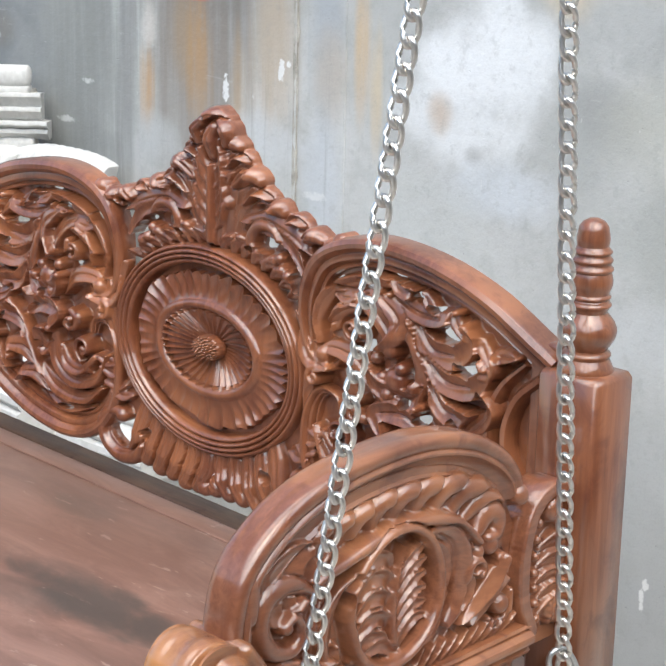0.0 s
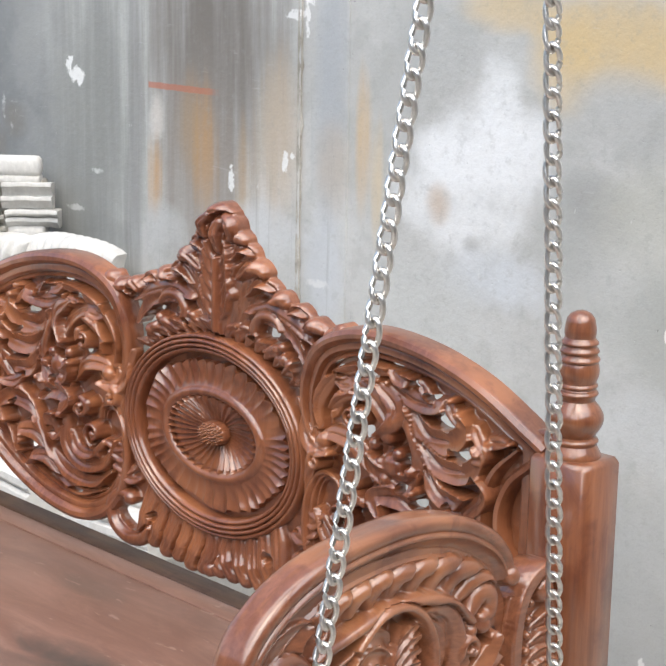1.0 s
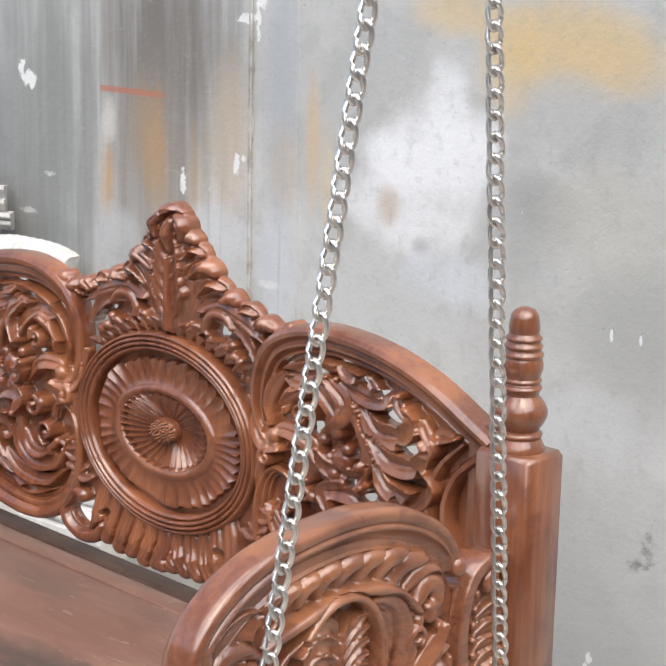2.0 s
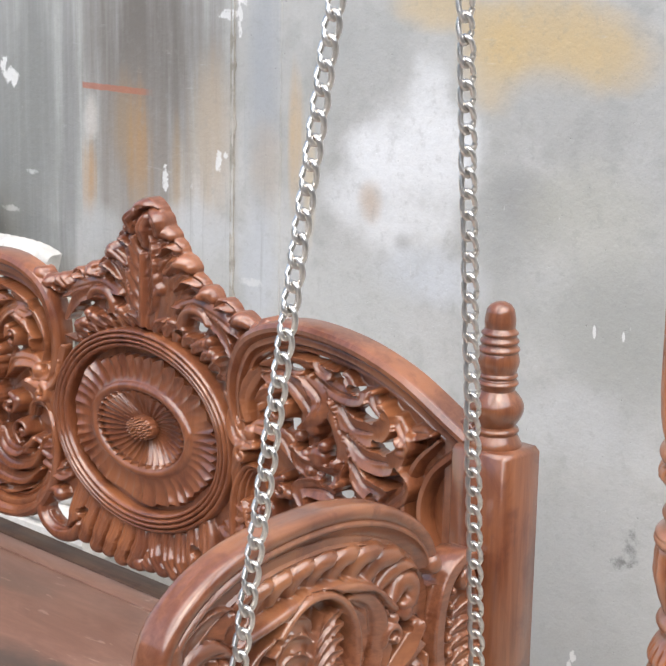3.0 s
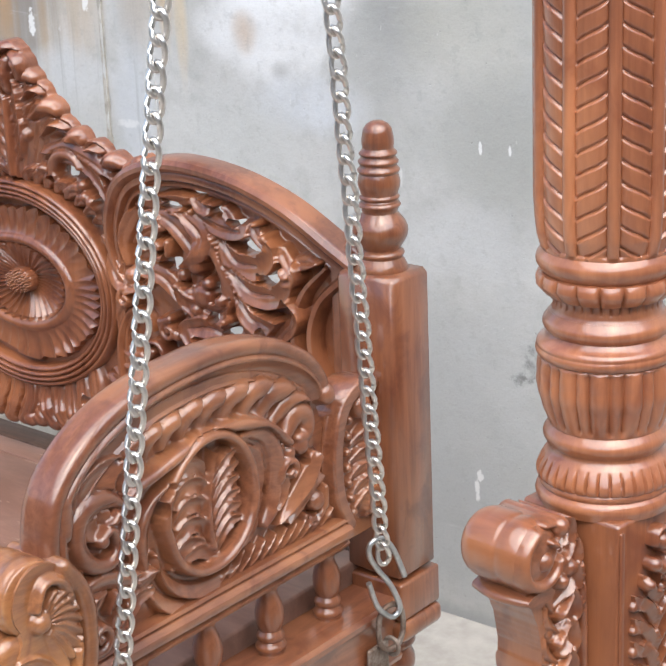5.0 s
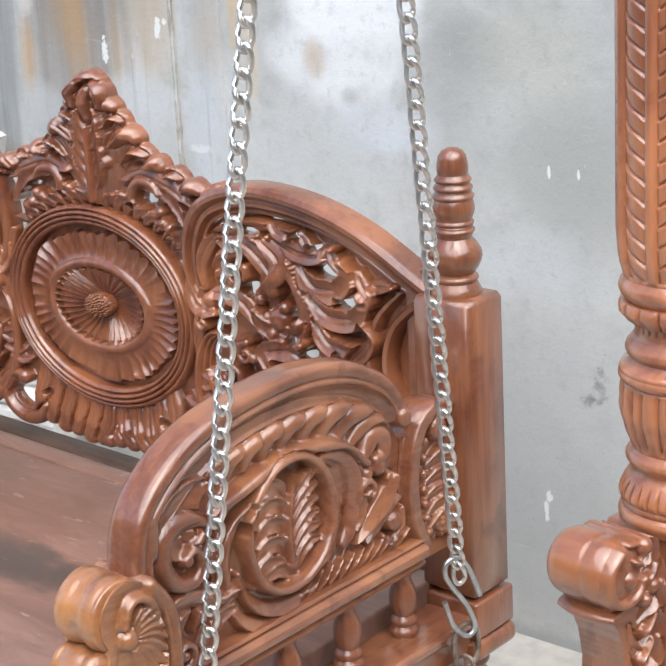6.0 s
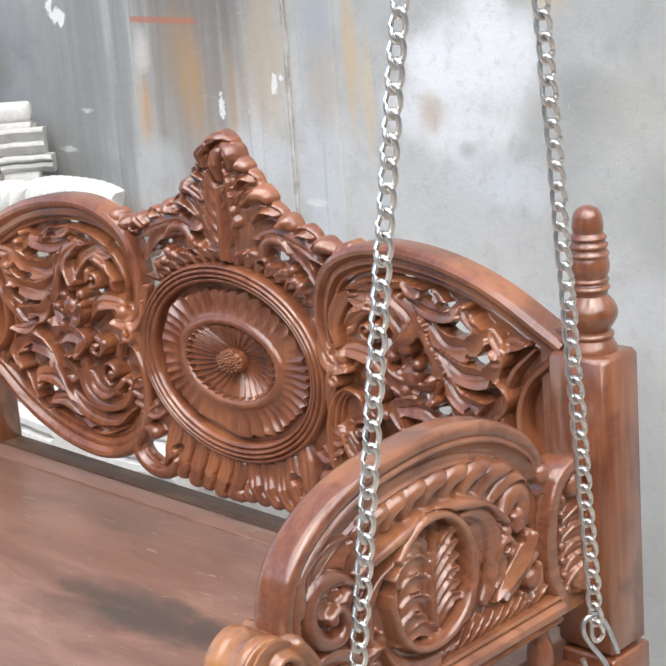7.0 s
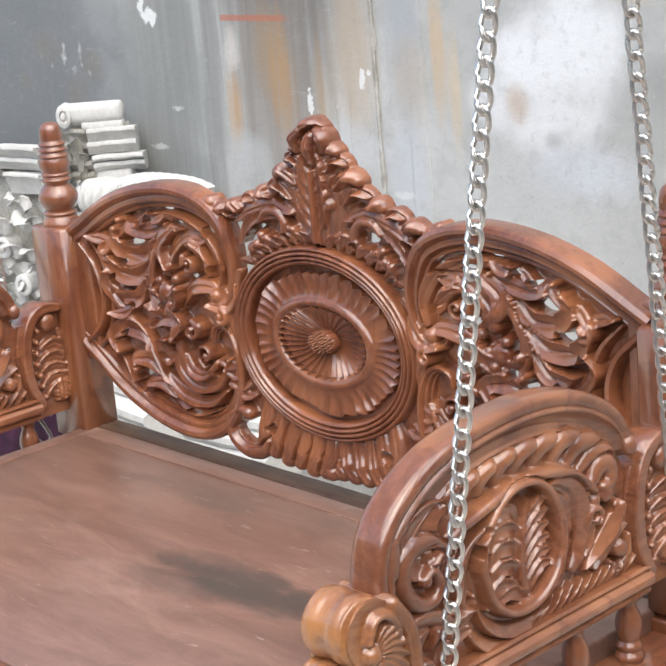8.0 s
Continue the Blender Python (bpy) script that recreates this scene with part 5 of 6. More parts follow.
PITCH = 0.0238
link_mesh = tube("link", oval_line(PITCH + 0.0074, 0.0142, -1.5), 0.0031, 10, True)


def chain(label, low, top, turn, first, last):
    low, top = Vector(low), Vector(top)
    way = top - low
    n = int(way.length / PITCH)
    ob = thing("chain", label, "chain", "chains of the swing", at=low)
    q = way.to_track_quat("Z", "Y").to_matrix().to_4x4()
    rng = np.random.RandomState(int(turn))
    for i in range(n):
        link = part("link", link_mesh, NICKEL, ob)
        sag = 0.004 * math.sin(i / n * math.pi)
        spin = first + (last - first) * i / n + 10 * math.sin(i * 0.16 + turn) + rng.uniform(-6, 6)
        link.matrix_basis = q @ pose(rng.uniform(-0.0006, 0.0006), sag, PITCH * (i + 0.5), rng.uniform(-2, 2), rng.uniform(-2, 2), spin)
    return ob


chain("nickel-plated steel chain at the rear of the arm", (0.064, -0.0935, 0.848), (0.18, -0.372, 2.40), 20, -8, 36)
chain("nickel-plated steel chain at the front of the arm", (0.060, -0.5480, 0.777), (0.18, -0.364, 2.40), 75, 76, 80)
chain("nickel-plated steel chain on the far arm", (-1.36, -0.075, 0.865), (-1.36, -0.246, 2.40), 50, 45, 45)
hook = thing("s_hook", "galvanised steel hook between chain and ring", "hook", at=(0.06, -0.0800, 0.822))
part("hook_wire", tube("hook_wire", curve([(0.010, 0.019, -0.004), (0.010, 0.009, 0.018), (0.008, -0.003, 0.043), (0.003, -0.016, 0.058), (-0.003, -0.030, 0.053), (-0.005, -0.029, 0.036), (-0.003, -0.016, 0.014), (0.001, 0.002, -0.012),
                                          (0.003, 0.016, -0.042), (0.002, 0.016, -0.053), (-0.001, 0.007, -0.058), (-0.004, -0.006, -0.048), (-0.006, -0.018, -0.032), (-0.007, -0.030, 0.001)], 60), 0.0036, 10), GALVANISED, hook)
ring = thing("iron_ring", "rusty iron ring and plate on the post foot", "ring", at=(0.055, -0.072, 0.749))
part("loop", tube("loop", [(0.2 * y, y, z) for y, _, z in oval_line(0.060, 0.040)], 0.0036, 10, True), RUSTY, ring)
part("small_loop", tube("small_loop", [(x - 0.004, 0.006, z - 0.030) for x, _, z in oval_line(0.022, 0.020)], 0.003, 8, True), RUSTY, ring)
part("plate", bar("plate", (-0.014, -0.034, -0.075), (-0.008, 0.006, -0.022), 0.003), RUSTY, ring, "worn iron plate")
for x, y in ((0.06, -0.546 + 0.016), (-1.36, -0.075 + 0.016)):
    s = 1 if x > 0 else -1
    h2 = copy_thing(hook, pose(x, y, 0.770 if s > 0 else 0.843))
    r2 = copy_thing(ring, pose(0.055 if s > 0 else -1.334, y + 0.010, 0.720 if s > 0 else 0.751))
    tagged(h2, "galvanised steel hook under the arm chain"), tagged(r2, "rusty iron ring and plate on the seat rail")


# ---- carved pillar of a second piece ----
CX, CY, BLOCK_TOP = 0.715, -0.6925, 1.311
pillar = thing("carved_pillar", "tall turned and fluted teak pillar on a carved block", "pillar", at=(CX, CY, 0))
pillar.rotation_euler = (0, 0, radians(-6))
FLUTES = 10


def shaft_wave(a, z, r):
    """Plain ribs between bands of slanting scales; the slant changes side from band to band."""
    if z < 1.4825:
        return r
    q = (a + radians(49.5)) * FLUTES / (2 * np.pi) + 0.145
    k, side = q % 1.0, 1 if int(math.floor(q)) % 2 else -1
    if k < 0.29:
        return r - 0.0012 + 0.0028 * math.sin(np.pi * k / 0.29) ** 0.7
    t = (k - 0.29) / 0.71
    s = t if side > 0 else 1 - t
    row = ((z - 0.0118 * s - 0.0004 * math.sin(2 * np.pi * s)) / 0.0135) % 1.0
    edge = min(1.0, t / 0.06, (1 - t) / 0.06)
    cut = math.exp(-((row - 0.5) / 0.072) ** 2) * edge
    scale = ((row + 0.5) % 1.0 - 0.5) * 0.0007
    return r - 0.0030 + 0.0024 * math.sin(np.pi * t) ** 0.45 + scale * edge - 0.0024 * cut


zs = np.r_[1.476, 1.479, np.arange(1.482, 1.712, 0.0008), np.arange(1.72, 2.41, 0.012)]
part("shaft", lathe("shaft", [(float(np.interp(z, (1.476, 1.482, 1.492, 1.510), (0.0405, 0.0425, 0.0454, 0.0467))), float(z)) for z in zs], 480, shaft_wave, 85), TEAK_PILLAR, pillar, "fluted shaft with bands of cut leaves")


def bead_wave(a, z, r):
    """Eighteen facets with notches between them."""
    k = (a * 18 / (2 * np.pi)) % 1.0
    notch = max(0.0, 1 - min(k, 1 - k) / 0.10)
    return r - 0.0042 * notch * math.exp(-((z - 1.4560) / 0.0065) ** 2) - 0.0010 * (2 * k - 1) ** 2


def neck_wave(a, z, r):
    k = (a * 36 / (2 * np.pi)) % 1.0
    return r - (0.0012 if k < 0.10 and z > 1.4435 else 0.0)


def urn_wave(a, z, r):
    k = (a * 12 / (2 * np.pi) + 0.31) % 1.0
    f = abs(math.sin(np.pi * k / 0.62)) ** 0.6 if k < 0.62 else 0.85 * abs(math.sin(np.pi * (k - 0.62) / 0.38)) ** 0.6
    fade = min(1.0, max(0.0, (z - 1.3640) / 0.004)) * min(1.0, max(0.0, (1.4085 - z) / 0.003))
    return r - 0.0050 * (1 - f) * fade


def flare_wave(a, z, r):
    k = (a * 36 / (2 * np.pi)) % 1.0
    deep = max(0.0, 1 - abs((z - 1.3330) / 0.0095))
    return r - 0.0044 * deep * max(0.0, 1 - min(k, 1 - k) / 0.15)


for name, rows, wave, n, label in (
        ("collar", [(0.0400, 1.4640, 0), (0.0412, 1.4650, 0.0040), (0.0412, 1.4805, 0), (0.0400, 1.4815, 0)], None, 72, ""),
        ("bead_ring", [(0.0352, 1.4490, 0), (0.0395, 1.4500, 0), (0.0455, 1.4570, 0.0006), (0.0438, 1.4640, 0), (0.0400, 1.4646, 0)], bead_wave, 216, "ring of carved beads"),
        ("neck", [(0.0365, 1.4378, 0), (0.0350, 1.4400, -0.0006), (0.0348, 1.4500, 0)], neck_wave, 180, ""),
        ("neck_ring", [(0.0372, 1.4235, 0), (0.0374, 1.4245, 0.0036), (0.0374, 1.4372, 0), (0.0366, 1.4384, 0)], None, 72, ""),
        ("plate_ring", [(0.0425, 1.4086, 0), (0.0440, 1.4096, 0.0012), (0.0448, 1.4160, 0.0006), (0.0436, 1.4196, -0.0008), (0.0374, 1.4250, 0)], None, 72, ""),
        ("urn", [(0.0366, 1.3624, 0), (0.0376, 1.3645, 0.0008), (0.0432, 1.3800, 0.0012), (0.0450, 1.3950, 0.0006), (0.0438, 1.4075, 0), (0.0420, 1.4092, 0)], urn_wave, 240, "ribbed urn"),
        ("lower_ring", [(0.0362, 1.3480, 0), (0.0368, 1.3488, 0.0040), (0.0368, 1.3622, 0), (0.0362, 1.3632, 0)], None, 72, ""),
        ("flare", [(0.0430, 1.3258, 0), (0.0444, 1.3270, 0.0006), (0.0449, 1.3325, 0.0004), (0.0398, 1.3425, -0.0010), (0.0362, 1.3486, 0)], flare_wave, 320, "notched flare"),
        ("disc", [(0.0436, BLOCK_TOP - 0.002, 0), (0.0446, 1.3120, 0.0012), (0.0446, 1.3195, 0), (0.0426, 1.3212, 0.0010), (0.0430, 1.3262, 0)], None, 72, "")):
    part(name, lathe(name, rounded(rows, 10), n, wave, 40), TEAK_PILLAR, pillar, label)
HALF = 0.0387
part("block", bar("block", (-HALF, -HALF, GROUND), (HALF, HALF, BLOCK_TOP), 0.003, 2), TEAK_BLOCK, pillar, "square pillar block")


def block_carving():
    """A leaf spray with a bud at its head, cut on one face of the block."""
    r = Relief(-0.032, 0.032, 1.02, 1.306, 0.0011)
    rng = np.random.RandomState(12)
    r.stroke([(0.000, 1.03), (0.003, 1.10), (-0.002, 1.18), (0.001, 1.265)], (0.003, 0.0035, 0.0035, 0.003), 0.005, (0.0035,), "round", 120, True)
    for i in range(15):
        v = 1.262 - 0.0165 * i
        for s in (1, -1):
            k = rng.uniform(0.85, 1.15)
            w = v + 0.006 * s
            r.stroke([(0.001 * s, w - 0.010), (s * 0.007 * k, w + 0.001), (s * 0.013 * k, w + 0.010), (s * 0.0165 * k, w + 0.016)], (0.002, 0.0042, 0.0046, 0.0012), (0.003, 0.0055, 0.0065, 0.003), (0.001, 0.003), "fold" if s > 0 else "foldr", 50, True)
            r.stroke([(s * 0.011, w - 0.012), (s * 0.018, w - 0.006 * k), (s * 0.025, w + 0.003)], (0.0015, 0.0042, 0.0012), (0.003, 0.0055, 0.003), (0.001, 0.002), "gouge", 40, True)
            r.ball(s * 0.0245, w - 0.010 + 0.004 * k, 0.0036 * k, 0.0045, 0.001)
    for u, v, q in ((0.0, 1.290, 0.0070), (0.0075, 1.277, 0.0060), (-0.0075, 1.276, 0.0060), (0.0, 1.272, 0.0060), (0.014, 1.266, 0.0050), (-0.014, 1.264, 0.0050)):
        r.ball(u, v, q, 0.009, 0.003)
    r.stroke([(0.0, 1.282), (0.008, 1.290), (0.004, 1.299), (-0.006, 1.299), (-0.009, 1.290)], (0.0018, 0.0022, 0.0022), 0.007, (0.004,), "round", 60)
    return r.mesh("block_carving", lambda u, v, o: (HALF - 0.0005 + o, u, v), -0.002)


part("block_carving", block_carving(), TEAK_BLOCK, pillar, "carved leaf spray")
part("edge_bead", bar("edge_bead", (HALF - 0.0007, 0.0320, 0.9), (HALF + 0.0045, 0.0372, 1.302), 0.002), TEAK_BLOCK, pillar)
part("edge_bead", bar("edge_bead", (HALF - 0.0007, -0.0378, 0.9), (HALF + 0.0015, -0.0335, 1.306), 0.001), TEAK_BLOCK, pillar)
BR = 0.70


def bracket():
    """An S-shaped bracket seen from the side, carved with leaves: u away from the roll, v up from its middle."""
    r = Relief(-0.050, 0.078, -0.340, 0.046, 0.0013)
    uu, vv = np.meshgrid(r.u, r.v)
    left = np.interp(vv, (-0.34, -0.26, -0.20, -0.165, -0.150, -0.130, -0.10, -0.070, -0.045, 0.0), (-0.014, -0.026, -0.030, -0.026, -0.008, 0.006, 0.008, 0.002, -0.010, -0.026))
    right = np.interp(vv, (-0.34, -0.20, -0.10, -0.03, 0.0, 0.020, 0.036), (0.072, 0.071, 0.068, 0.064, 0.055, 0.036, 0.008))
    r.h = np.where(((vv < 0.030) & (uu > left) & (uu < right) & ((vv < 0.0) | (uu > -0.005))) | (np.hypot(uu, vv) < 0.030), 0.020, -1.0)
    # rim of the board and the spiral round the eye
    r.stroke([(0.008, 0.027), (0.036, 0.020), (0.054, 0.000), (0.064, -0.050), (0.067, -0.12), (0.069, -0.20), (0.068, -0.33)], (0.005, 0.006, 0.006, 0.006, 0.005), 0.014, (0.012,), "round", 120, True)
    ring = [(0.004 + q * math.cos(a), -0.004 + q * math.sin(a)) for a, q in zip(np.radians(np.linspace(110, 430, 12)), np.linspace(0.030, 0.017, 12))]
    r.stroke(ring, (0.0065, 0.0075, 0.0065, 0.004), 0.013, (0.016, 0.018), "round", 120, True)
    r.ball(0.005, -0.005, 0.0115, 0.013, 0.018)
    # leaves that fall from the scroll
    for i, (u, v, k) in enumerate(((0.036, 0.014, 0.9), (0.046, -0.010, 1.0), (0.046, -0.036, 1.0), (0.044, -0.062, 1.15), (0.042, -0.092, 1.2), (0.040, -0.122, 1.2), (0.038, -0.154, 1.2), (0.038, -0.186, 1.2), (0.040, -0.220, 1.2), (0.042, -0.254, 1.2), (0.044, -0.290, 1.2))):
        r.stroke([(u - 0.020 * k, v - 0.022 * k), (u - 0.006, v - 0.008), (u + 0.010 * k, v + 0.006 * k)], (0.003, 0.0095 * k, 0.004), (0.012, 0.018, 0.012), (0.012, 0.014), "fold" if i % 2 else "gouge", 60, True)
        r.stroke([(u + 0.006, v - 0.026 * k), (u + 0.012, v - 0.008), (u + 0.010, v + 0.008)], (0.003, 0.0070 * k, 0.003), 0.014, (0.012, 0.014), "foldr", 50, True)
        if i > 2:
            r.stroke([(u - 0.012, v - 0.024), (u - 0.026, v - 0.008), (u - 0.030, v + 0.006)], (0.003, 0.0075, 0.003), 0.013, (0.012,), "lean", 50, True)
    for u, v, q in ((0.030, 0.020, 0.010), (0.042, -0.024, 0.009), (0.030, -0.034, 0.008)):
        r.ball(u, v, q, 0.010, 0.020)
    return r.mesh("bracket", lambda u, v, o: (o * BR, u * BR, v * BR), None)


bracket_mesh = bracket()
small_roll = lathe("roll", [(q * BR, z * BR) for q, z in rounded([(0.004, -0.031, 0), (0.024, -0.031, 0.001), (0.0312, -0.025, 0.0010), (0.0335, -0.014, 0.0006), (0.0335, 0.000, 0.0), (0.0322, 0.0030, 0.0012), (0.0318, 0.015, 0.0014), (0.0240, 0.024, 0.0006), (0.004, 0.0262, 0)], 7)], 56)
lip_mesh = lathe("lip", rounded([(0.0015, -0.0250, 0), (0.0046, -0.0250, 0.002), (0.0046, 0.0235, 0), (0.0015, 0.0235, 0)], 8), 24)
for s in (1, -1):
    y = -s * 0.088
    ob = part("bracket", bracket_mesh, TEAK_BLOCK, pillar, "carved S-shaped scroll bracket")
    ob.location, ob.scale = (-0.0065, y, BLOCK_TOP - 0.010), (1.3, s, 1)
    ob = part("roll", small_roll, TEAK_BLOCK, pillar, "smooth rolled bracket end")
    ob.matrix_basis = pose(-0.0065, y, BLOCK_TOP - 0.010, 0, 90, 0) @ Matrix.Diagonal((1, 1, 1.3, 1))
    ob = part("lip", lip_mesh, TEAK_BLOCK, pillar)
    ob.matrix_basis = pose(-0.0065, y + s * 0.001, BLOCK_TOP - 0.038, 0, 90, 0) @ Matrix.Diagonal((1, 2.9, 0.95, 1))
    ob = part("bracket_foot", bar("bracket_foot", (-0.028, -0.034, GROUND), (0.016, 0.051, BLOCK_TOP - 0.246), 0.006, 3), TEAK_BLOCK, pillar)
    ob.location, ob.scale = (0, y, 0), (1, s, 1)


# ---- cast plaster pieces behind the swing ----
def cornice(name, length, steps, depth, tall, seed):
    """A length of stepped moulding along x, standing on z = 0."""
    rng = np.random.RandomState(seed)
    sec = [(0, depth)]
    z = 0.0
    for i in range(steps):
        d = depth * (1 - 0.55 * i / steps) - (0.018 if i % 2 else 0)
        h = tall / steps
        sec += [(z + 0.002, d), (z + h * 0.35, d + 0.005), (z + h * 0.75, d + 0.002), (z + h * 0.95, d - 0.010)]
        z += h
    sec.append((tall, 0.0))
    sec.append((0, 0.0))
    path = [(-length / 2 + length * i / 8, 0.0005 * rng.randn()) for i in range(9)]
    return sweep(name, path, sec, lambda u, v, o: (u, -o, v), None, 30)


def foliage(name, wide, tall, seed, rows, cols, size):
    """A cast leaf body: rows of thick, cupped leaves that lap over one another and curl outwards at the tip."""
    rng = np.random.RandomState(seed)
    verts, faces = [], []
    nt, ns = 8, 7
    for row in range(rows):
        for col in range(cols):
            u0 = wide * ((col + 0.5 * (row % 2) + rng.uniform(-0.2, 0.2)) / cols - 0.5)
            v0 = tall * (row + rng.uniform(-0.2, 0.2)) / rows
            lean, long, half = rng.uniform(-0.7, 0.7), size * rng.uniform(0.8, 1.3), size * rng.uniform(0.28, 0.42)
            reach, start = rng.uniform(1.6, 3.4), len(verts)
            s, o, line = 0.0, 0.0, []
            for i in range(nt):
                line.append((s, o))
                a = 0.15 + reach * (i / (nt - 1)) ** 2
                s, o = s + np.cos(a) * long / nt, o + np.sin(a) * long / nt
            for back in (0, 1):
                for i, (s, o) in enumerate(line):
                    t = i / (nt - 1)
                    w = half * (0.55 + 1.1 * t - 1.35 * t ** 3) * (1.0 + 0.12 * (i % 2))
                    for k in range(ns):
                        q = 2 * k / (ns - 1) - 1
                        lift = o + 0.006 * (1 - q * q) - (0.005 if k == ns // 2 else 0) + 0.004 * np.sin(3.0 * t + 4 * q) - 0.009 * back
                        uu, vv = q * w, s
                        verts.append((u0 + uu * np.cos(lean) + vv * np.sin(lean), -lift - 0.06 * np.cos((u0 / wide) * 2.2), v0 + vv * np.cos(lean) - uu * np.sin(lean)))
            at = lambda b, i, k: start + b * nt * ns + i * ns + k
            for i in range(nt - 1):
                for k in range(ns - 1):
                    faces.append((at(0, i, k), at(0, i, k + 1), at(0, i + 1, k + 1), at(0, i + 1, k)))
                    faces.append((at(1, i, k), at(1, i + 1, k), at(1, i + 1, k + 1), at(1, i, k + 1)))
                for k, turn in ((0, 1), (ns - 1, -1)):
                    faces.append((at(0, i, k), at(0, i + 1, k), at(1, i + 1, k), at(1, i, k))[::turn])
            for k in range(ns - 1):
                for i, turn in ((0, -1), (nt - 1, 1)):
                    faces.append((at(0, i, k), at(0, i, k + 1), at(1, i, k + 1), at(1, i, k))[::-turn])
    return mesh_of(name, verts, faces, 50)


def stepped(name, length, lips, seed, bow=0.010):
    """A cast length of flaring mouldings along x: lips is a list of (z of the lip's top, reach, gap below it)."""
    rng = np.random.RandomState(seed)
    foot = lips[-1][0] - lips[-1][2]
    sec = [(lips[0][0] - foot - 0.004, 0.0)]
    for z, reach, gap in [(z - foot, reach, gap) for z, reach, gap in lips]:
        sec += [(z, reach - 0.016), (z + 0.002, reach - 0.003), (z - 0.002, reach), (z - 0.008, reach), (z - 0.010, reach - 0.005),
                (z - 0.013, reach - 0.007), (z - 0.35 * gap - 0.008, reach - 0.013), (z - 0.7 * gap - 0.004, reach - 0.022), (z - gap + 0.001, reach - 0.024)]
    sec.append((0.0, 0.0))
    path = [(-length / 2 + length * i / 16, foot + 0.0007 * math.sin(i * 0.7 + seed) + 0.0003 * rng.randn()) for i in range(17)]
    return sweep(name, path, sec[::-1], lambda u, v, o: (u, -o - bow * abs(2 * u / length) ** 4, v), None, 40)


def shell(name, wide, tall, folds, seed):
    """A fan of soft folds that swell outwards and taper to the foot; it stands on z = 0."""
    rng = np.random.RandomState(seed)
    verts, faces, n, m = [], [], folds * 8, 14
    for i in range(m + 1):
        t = i / m
        for k in range(n + 1):
            q = 2 * k / n - 1
            drop = 0.16 * abs(q) ** 3
            fold = abs(math.sin(math.pi * folds * k / n + 0.25 * math.sin(5 * t + seed))) ** 0.7
            swell = (0.030 + 0.022 * fold) * math.sin(math.pi * min(1.0, 0.15 + 0.80 * t)) ** 0.5 * (1 - 0.5 * q * q) * (1.0 if i < m else 0.25)
            verts.append((q * wide / 2 * (0.78 + 0.22 * t), -swell, tall * (t - drop * t) + 0.002 * fold))
    for i in range(m):
        for k in range(n):
            a = i * (n + 1) + k
            faces.append((a, a + 1, a + n + 2, a + n + 1))
    back = len(verts)
    edge = [k for k in range(n + 1)] + [i * (n + 1) + n for i in range(1, m + 1)] + [m * (n + 1) + k for k in range(n - 1, -1, -1)] + [i * (n + 1) for i in range(m - 1, 0, -1)]
    for e in edge:
        verts.append((verts[e][0], 0.03, verts[e][2]))
    for k in range(len(edge)):
        j = (k + 1) % len(edge)
        faces.append((edge[j], edge[k], back + k, back + j))
    faces.append(tuple(back + k for k in range(len(edge))))
    return mesh_of(name, verts, faces, 50)


def volute_roll(r, depth):
    """A scroll's end: a spiral ridge on its face, axis along z."""
    return lathe("volute", rounded([(0.003, -0.003, 0), (r * 0.28, -0.002, 0.001), (r * 0.33, 0.005, 0), (r * 0.50, 0.005, 0.0), (r * 0.55, -0.001, 0.001), (r * 0.86, 0.0, 0.002), (r, 0.006, 0), (r, depth, 0), (r * 0.9, depth + 0.002, 0), (0.003, depth + 0.002, 0)], 5), 40)


cap = thing("plaster_capital", "white cast plaster capital with rolled volutes and stepped mouldings", "plaster capital", "plaster ornaments", at=(-2.392, 0.905, 0.0))
cap.rotation_euler, cap.scale = (0, 0, radians(42)), (0.64, 0.9, 1)
part("volute_block", bar("volute_block", (-0.130, -0.030, 1.163), (0.112, 0.020, 1.215), 0.020, 5), PLASTER, cap, "rounded top cushion")
ob = part("volute", volute_roll(0.030, 0.052), PLASTER, cap, "spiral volute")
ob.matrix_basis = pose(-0.122, -0.036, 1.186, -90, 0, 0)
part("cushion_foot", bar("cushion_foot", (-0.060, -0.026, 1.146), (0.108, 0.020, 1.168), 0.008, 3), PLASTER, cap)
for length, x, lips, seed, turn in ((0.195, 0.058, [(1.152, 0.060, 0.035), (1.118, 0.062, 0.032)], 3, 3), (0.200, 0.082, [(1.087, 0.078, 0.020), (1.066, 0.066, 0.026)], 5, 2)):
    ob = part("ledge", stepped("ledge", length, lips, seed), PLASTER, cap, "flaring cast ledge")
    ob.matrix_basis = pose(x, 0.010, 0, 0, 0, turn)
for length, x, lips, seed in ((0.125, -0.085, [(1.150, 0.030, 0.035), (1.112, 0.032, 0.036)], 8), (0.150, -0.075, [(1.072, 0.052, 0.028), (1.042, 0.048, 0.030)], 9), (0.160, -0.100, [(0.990, 0.056, 0.040)], 11)):
    ob = part("ledge", stepped("ledge", length, lips, seed, 0.004), PLASTER_OLD, cap, "dusty return of the ledges")
    ob.matrix_basis = pose(x, 0.004, 0, 0, 0, -16)
ob = part("leaf_body", foliage("leaf_body", 0.10, 0.17, 3, 4, 2, 0.070), PLASTER_OLD, cap, "dusty cast leaves")
ob.matrix_basis = pose(-0.050, 0.012, 0.96, 0, -22, 6)
part("core", bar("core", (-0.120, -0.010, 0.0), (0.120, 0.052, 1.155), 0.010), PLASTER_OLD, cap, "rough plaster core")
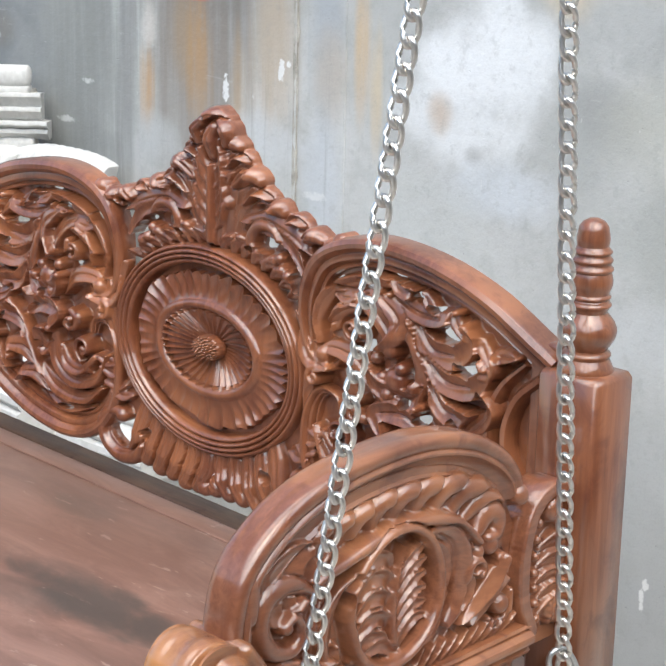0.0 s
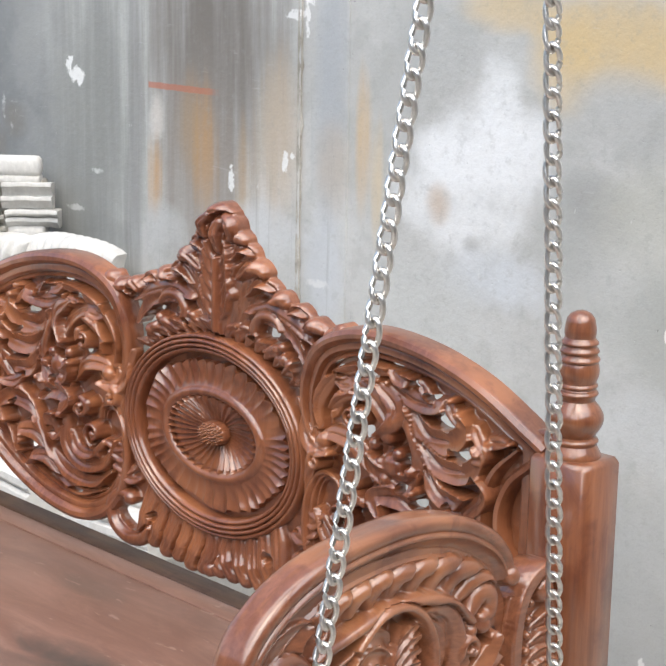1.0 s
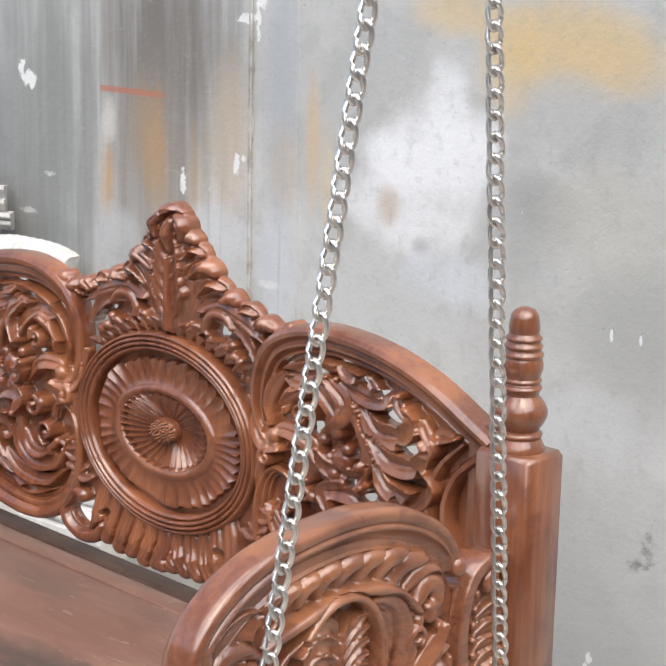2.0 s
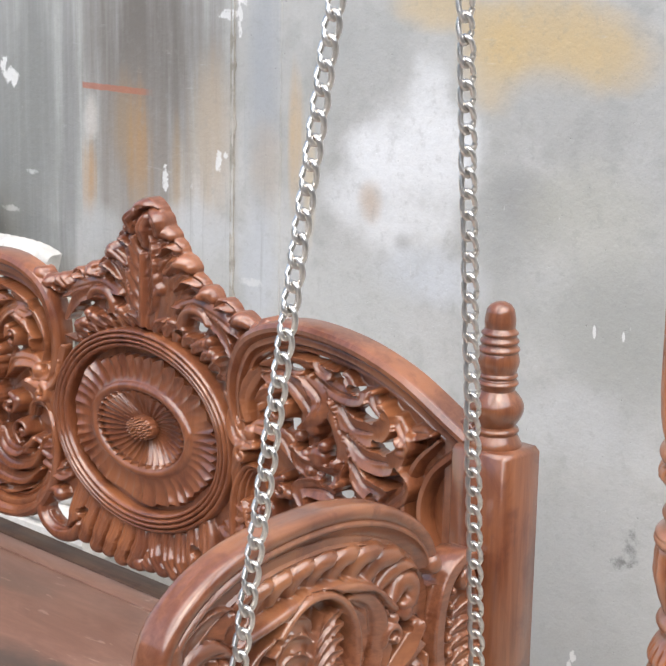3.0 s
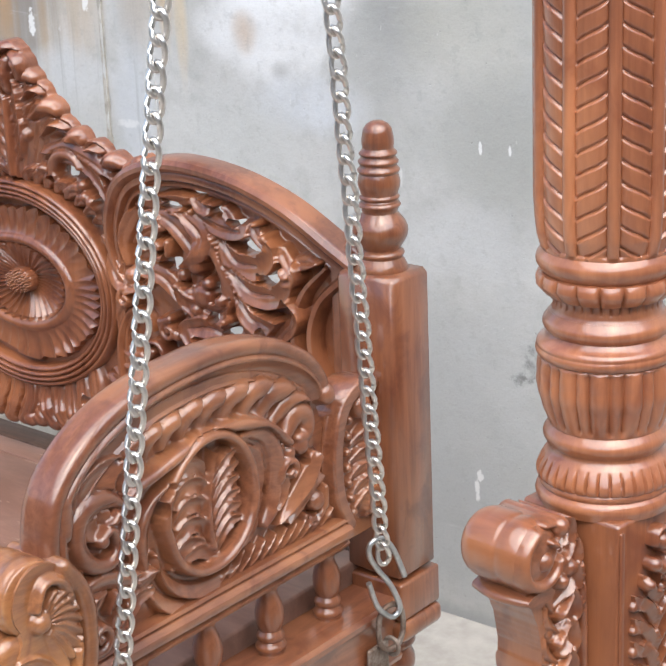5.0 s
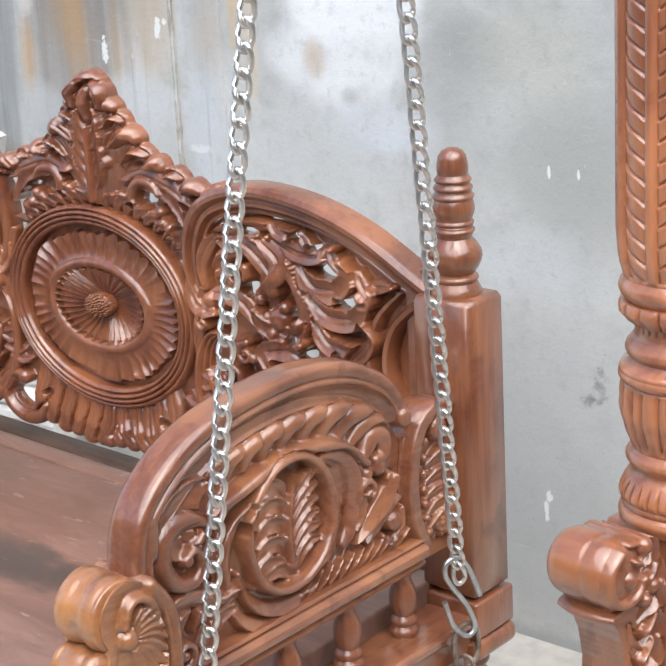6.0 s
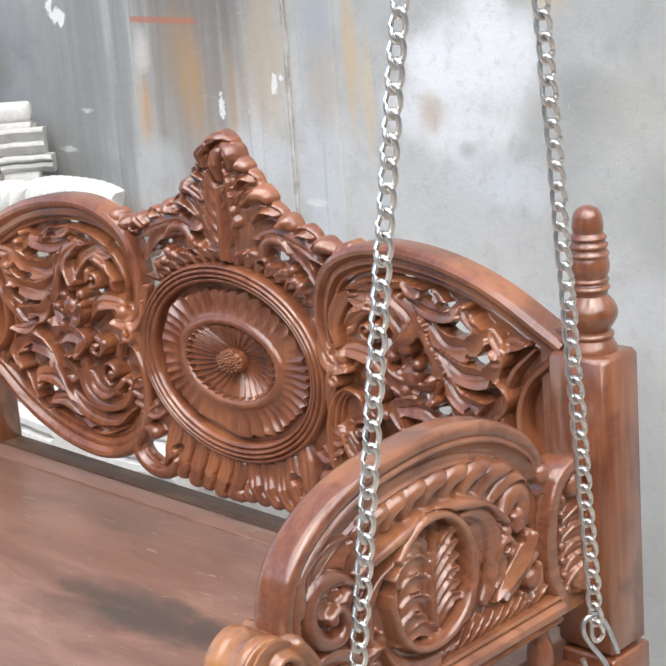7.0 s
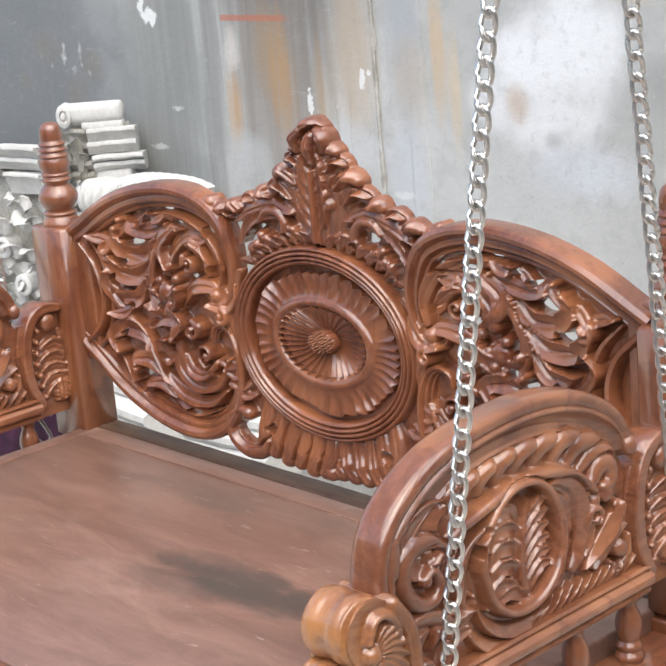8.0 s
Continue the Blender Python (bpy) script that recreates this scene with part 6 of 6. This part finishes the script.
part("bell", bar("bell", (-0.020, -0.052, 0.90), (0.130, 0.020, 1.046), 0.016, 4), PLASTER, cap, "smooth bell")

cap2 = thing("plaster_capital", "weathered white plaster capital with leaf casting", "plaster capital", "plaster ornaments", at=(-2.81, 0.90, 0.0))
part("core", bar("core", (-0.30, 0.002, 0.0), (0.150, 0.072, 1.060), 0.012), PLASTER_OLD, cap2)
for length, x, lips, seed, turn, mat in ((0.185, 0.088, [(1.090, 0.060, 0.036), (1.055, 0.050, 0.034)], 13, 9, PLASTER), (0.150, 0.122, [(1.018, 0.054, 0.060)], 14, 5, PLASTER), (0.26, -0.12, [(1.088, 0.040, 0.040), (1.046, 0.030, 0.050)], 15, -10, PLASTER_OLD)):
    ob = part("ledge", stepped("ledge", length, lips, seed), mat, cap2, "flaring cast ledge")
    ob.matrix_basis = pose(x, 0.01, 0, 0, 0, turn)
ob = part("leaf_body", foliage("leaf_body", 0.50, 0.62, 7, 10, 8, 0.078), PLASTER, cap2, "cast curling leaves")
ob.matrix_basis = pose(-0.03, -0.005, 0.36, 0, 0, 4)
for x, z in ((0.035, 0.815), (-0.12, 0.86), (0.11, 0.72)):
    ob = part("volute", volute_roll(0.030, 0.05), PLASTER, cap2, "spiral volute")
    ob.matrix_basis = pose(x, -0.080, z, -90, 0, 12)

for name, label, category, mesh, mat, at, turn in (
        ("plaster_shell", "white ribbed plaster shell leaning on a capital", "plaster shell", shell("plaster_shell", 0.135, 0.085, 5, 1), PLASTER, (-2.345, 0.850, 0.945), 8),
        ("plaster_fan", "long white plaster fan with soft folds lying on a block", "plaster fan", shell("plaster_fan", 0.330, 0.130, 11, 2), PLASTER, (-2.145, 0.890, 0.915), 2)):
    ob = tagged(new(name, mesh), label, category, "plaster ornaments")
    ob.data.materials.append(mat)
    ob.matrix_basis = pose(*at, 0, 0, turn)
for x0, x1, y0, y1, top in ((-2.30, -1.985, 0.85, 0.97, 0.916), (-2.42, -2.28, 0.815, 0.868, 0.946)):
    ob = tagged(new("plaster_block", bar("plaster_block", (x0, y0, 0.0), (x1, y1, top), 0.012, 3)), "rough white plaster block standing by the wall", "plaster block", "plaster ornaments")
    ob.data.materials.append(PLASTER_OLD)
for i, (x, y, z, l, turn) in enumerate(((-2.10, 0.62, 0.0, 1.3, 2), (-2.16, 0.64, 0.13, 1.2, -3), (-2.05, 0.60, 0.26, 1.1, 4), (-1.55, 0.70, 0.0, 0.5, -5), (-2.36, 0.66, 0.36, 0.45, -8), (-1.50, 0.62, 0.125, 0.30, 12), (-1.12, 0.66, 0.0, 0.34, -9), (-2.30, 0.63, 0.385, 0.40, 4), (-1.92, 0.61, 0.385, 0.30, -6), (-1.64, 0.64, 0.25, 0.22, 10), (-1.60, 0.62, 0.375, 0.26, 3))):
    ob = tagged(new("plaster_moulding", cornice("plaster_moulding", l, 4, 0.17, 0.125, 50 + i)), "white cast plaster moulding stacked on the floor", "plaster moulding", "plaster ornaments")
    ob.data.materials.append(PLASTER)
    ob.matrix_basis = pose(1.16 * x + 0.25, y + 0.06, z + GROUND, 0, 0, turn)


# ---- small things by the far arm ----
def cloth():
    rng = np.random.RandomState(2)
    verts, faces, n, m = [], [], 48, 22
    for i in range(m):
        z = 0.66 * i / (m - 1)
        for k in range(n):
            a = 2 * np.pi * k / n
            r = (0.17 - 0.05 * i / m + 0.014 * np.sin(a * 7 + i * 0.25) + 0.010 * np.sin(a * 13 - i * 0.4)) * (1 if i < m - 2 else 0.75 if i == m - 2 else 0.3)
            verts.append((r * np.cos(a) * 1.3, r * np.sin(a), z))
    for i in range(m - 1):
        for k in range(n):
            j = (k + 1) % n
            faces.append((i * n + k, i * n + j, (i + 1) * n + j, (i + 1) * n + k))
    faces += [tuple(range(n - 1, -1, -1)), tuple((m - 1) * n + k for k in range(n))]
    return mesh_of("cloth_bag", verts, faces, 60)


bag = tagged(new("cloth_bag", cloth()), "dark purple cloth bag standing on the floor", "bag")
bag.data.materials.append(PURPLE)
bag.location = (-2.04, 0.25, GROUND)
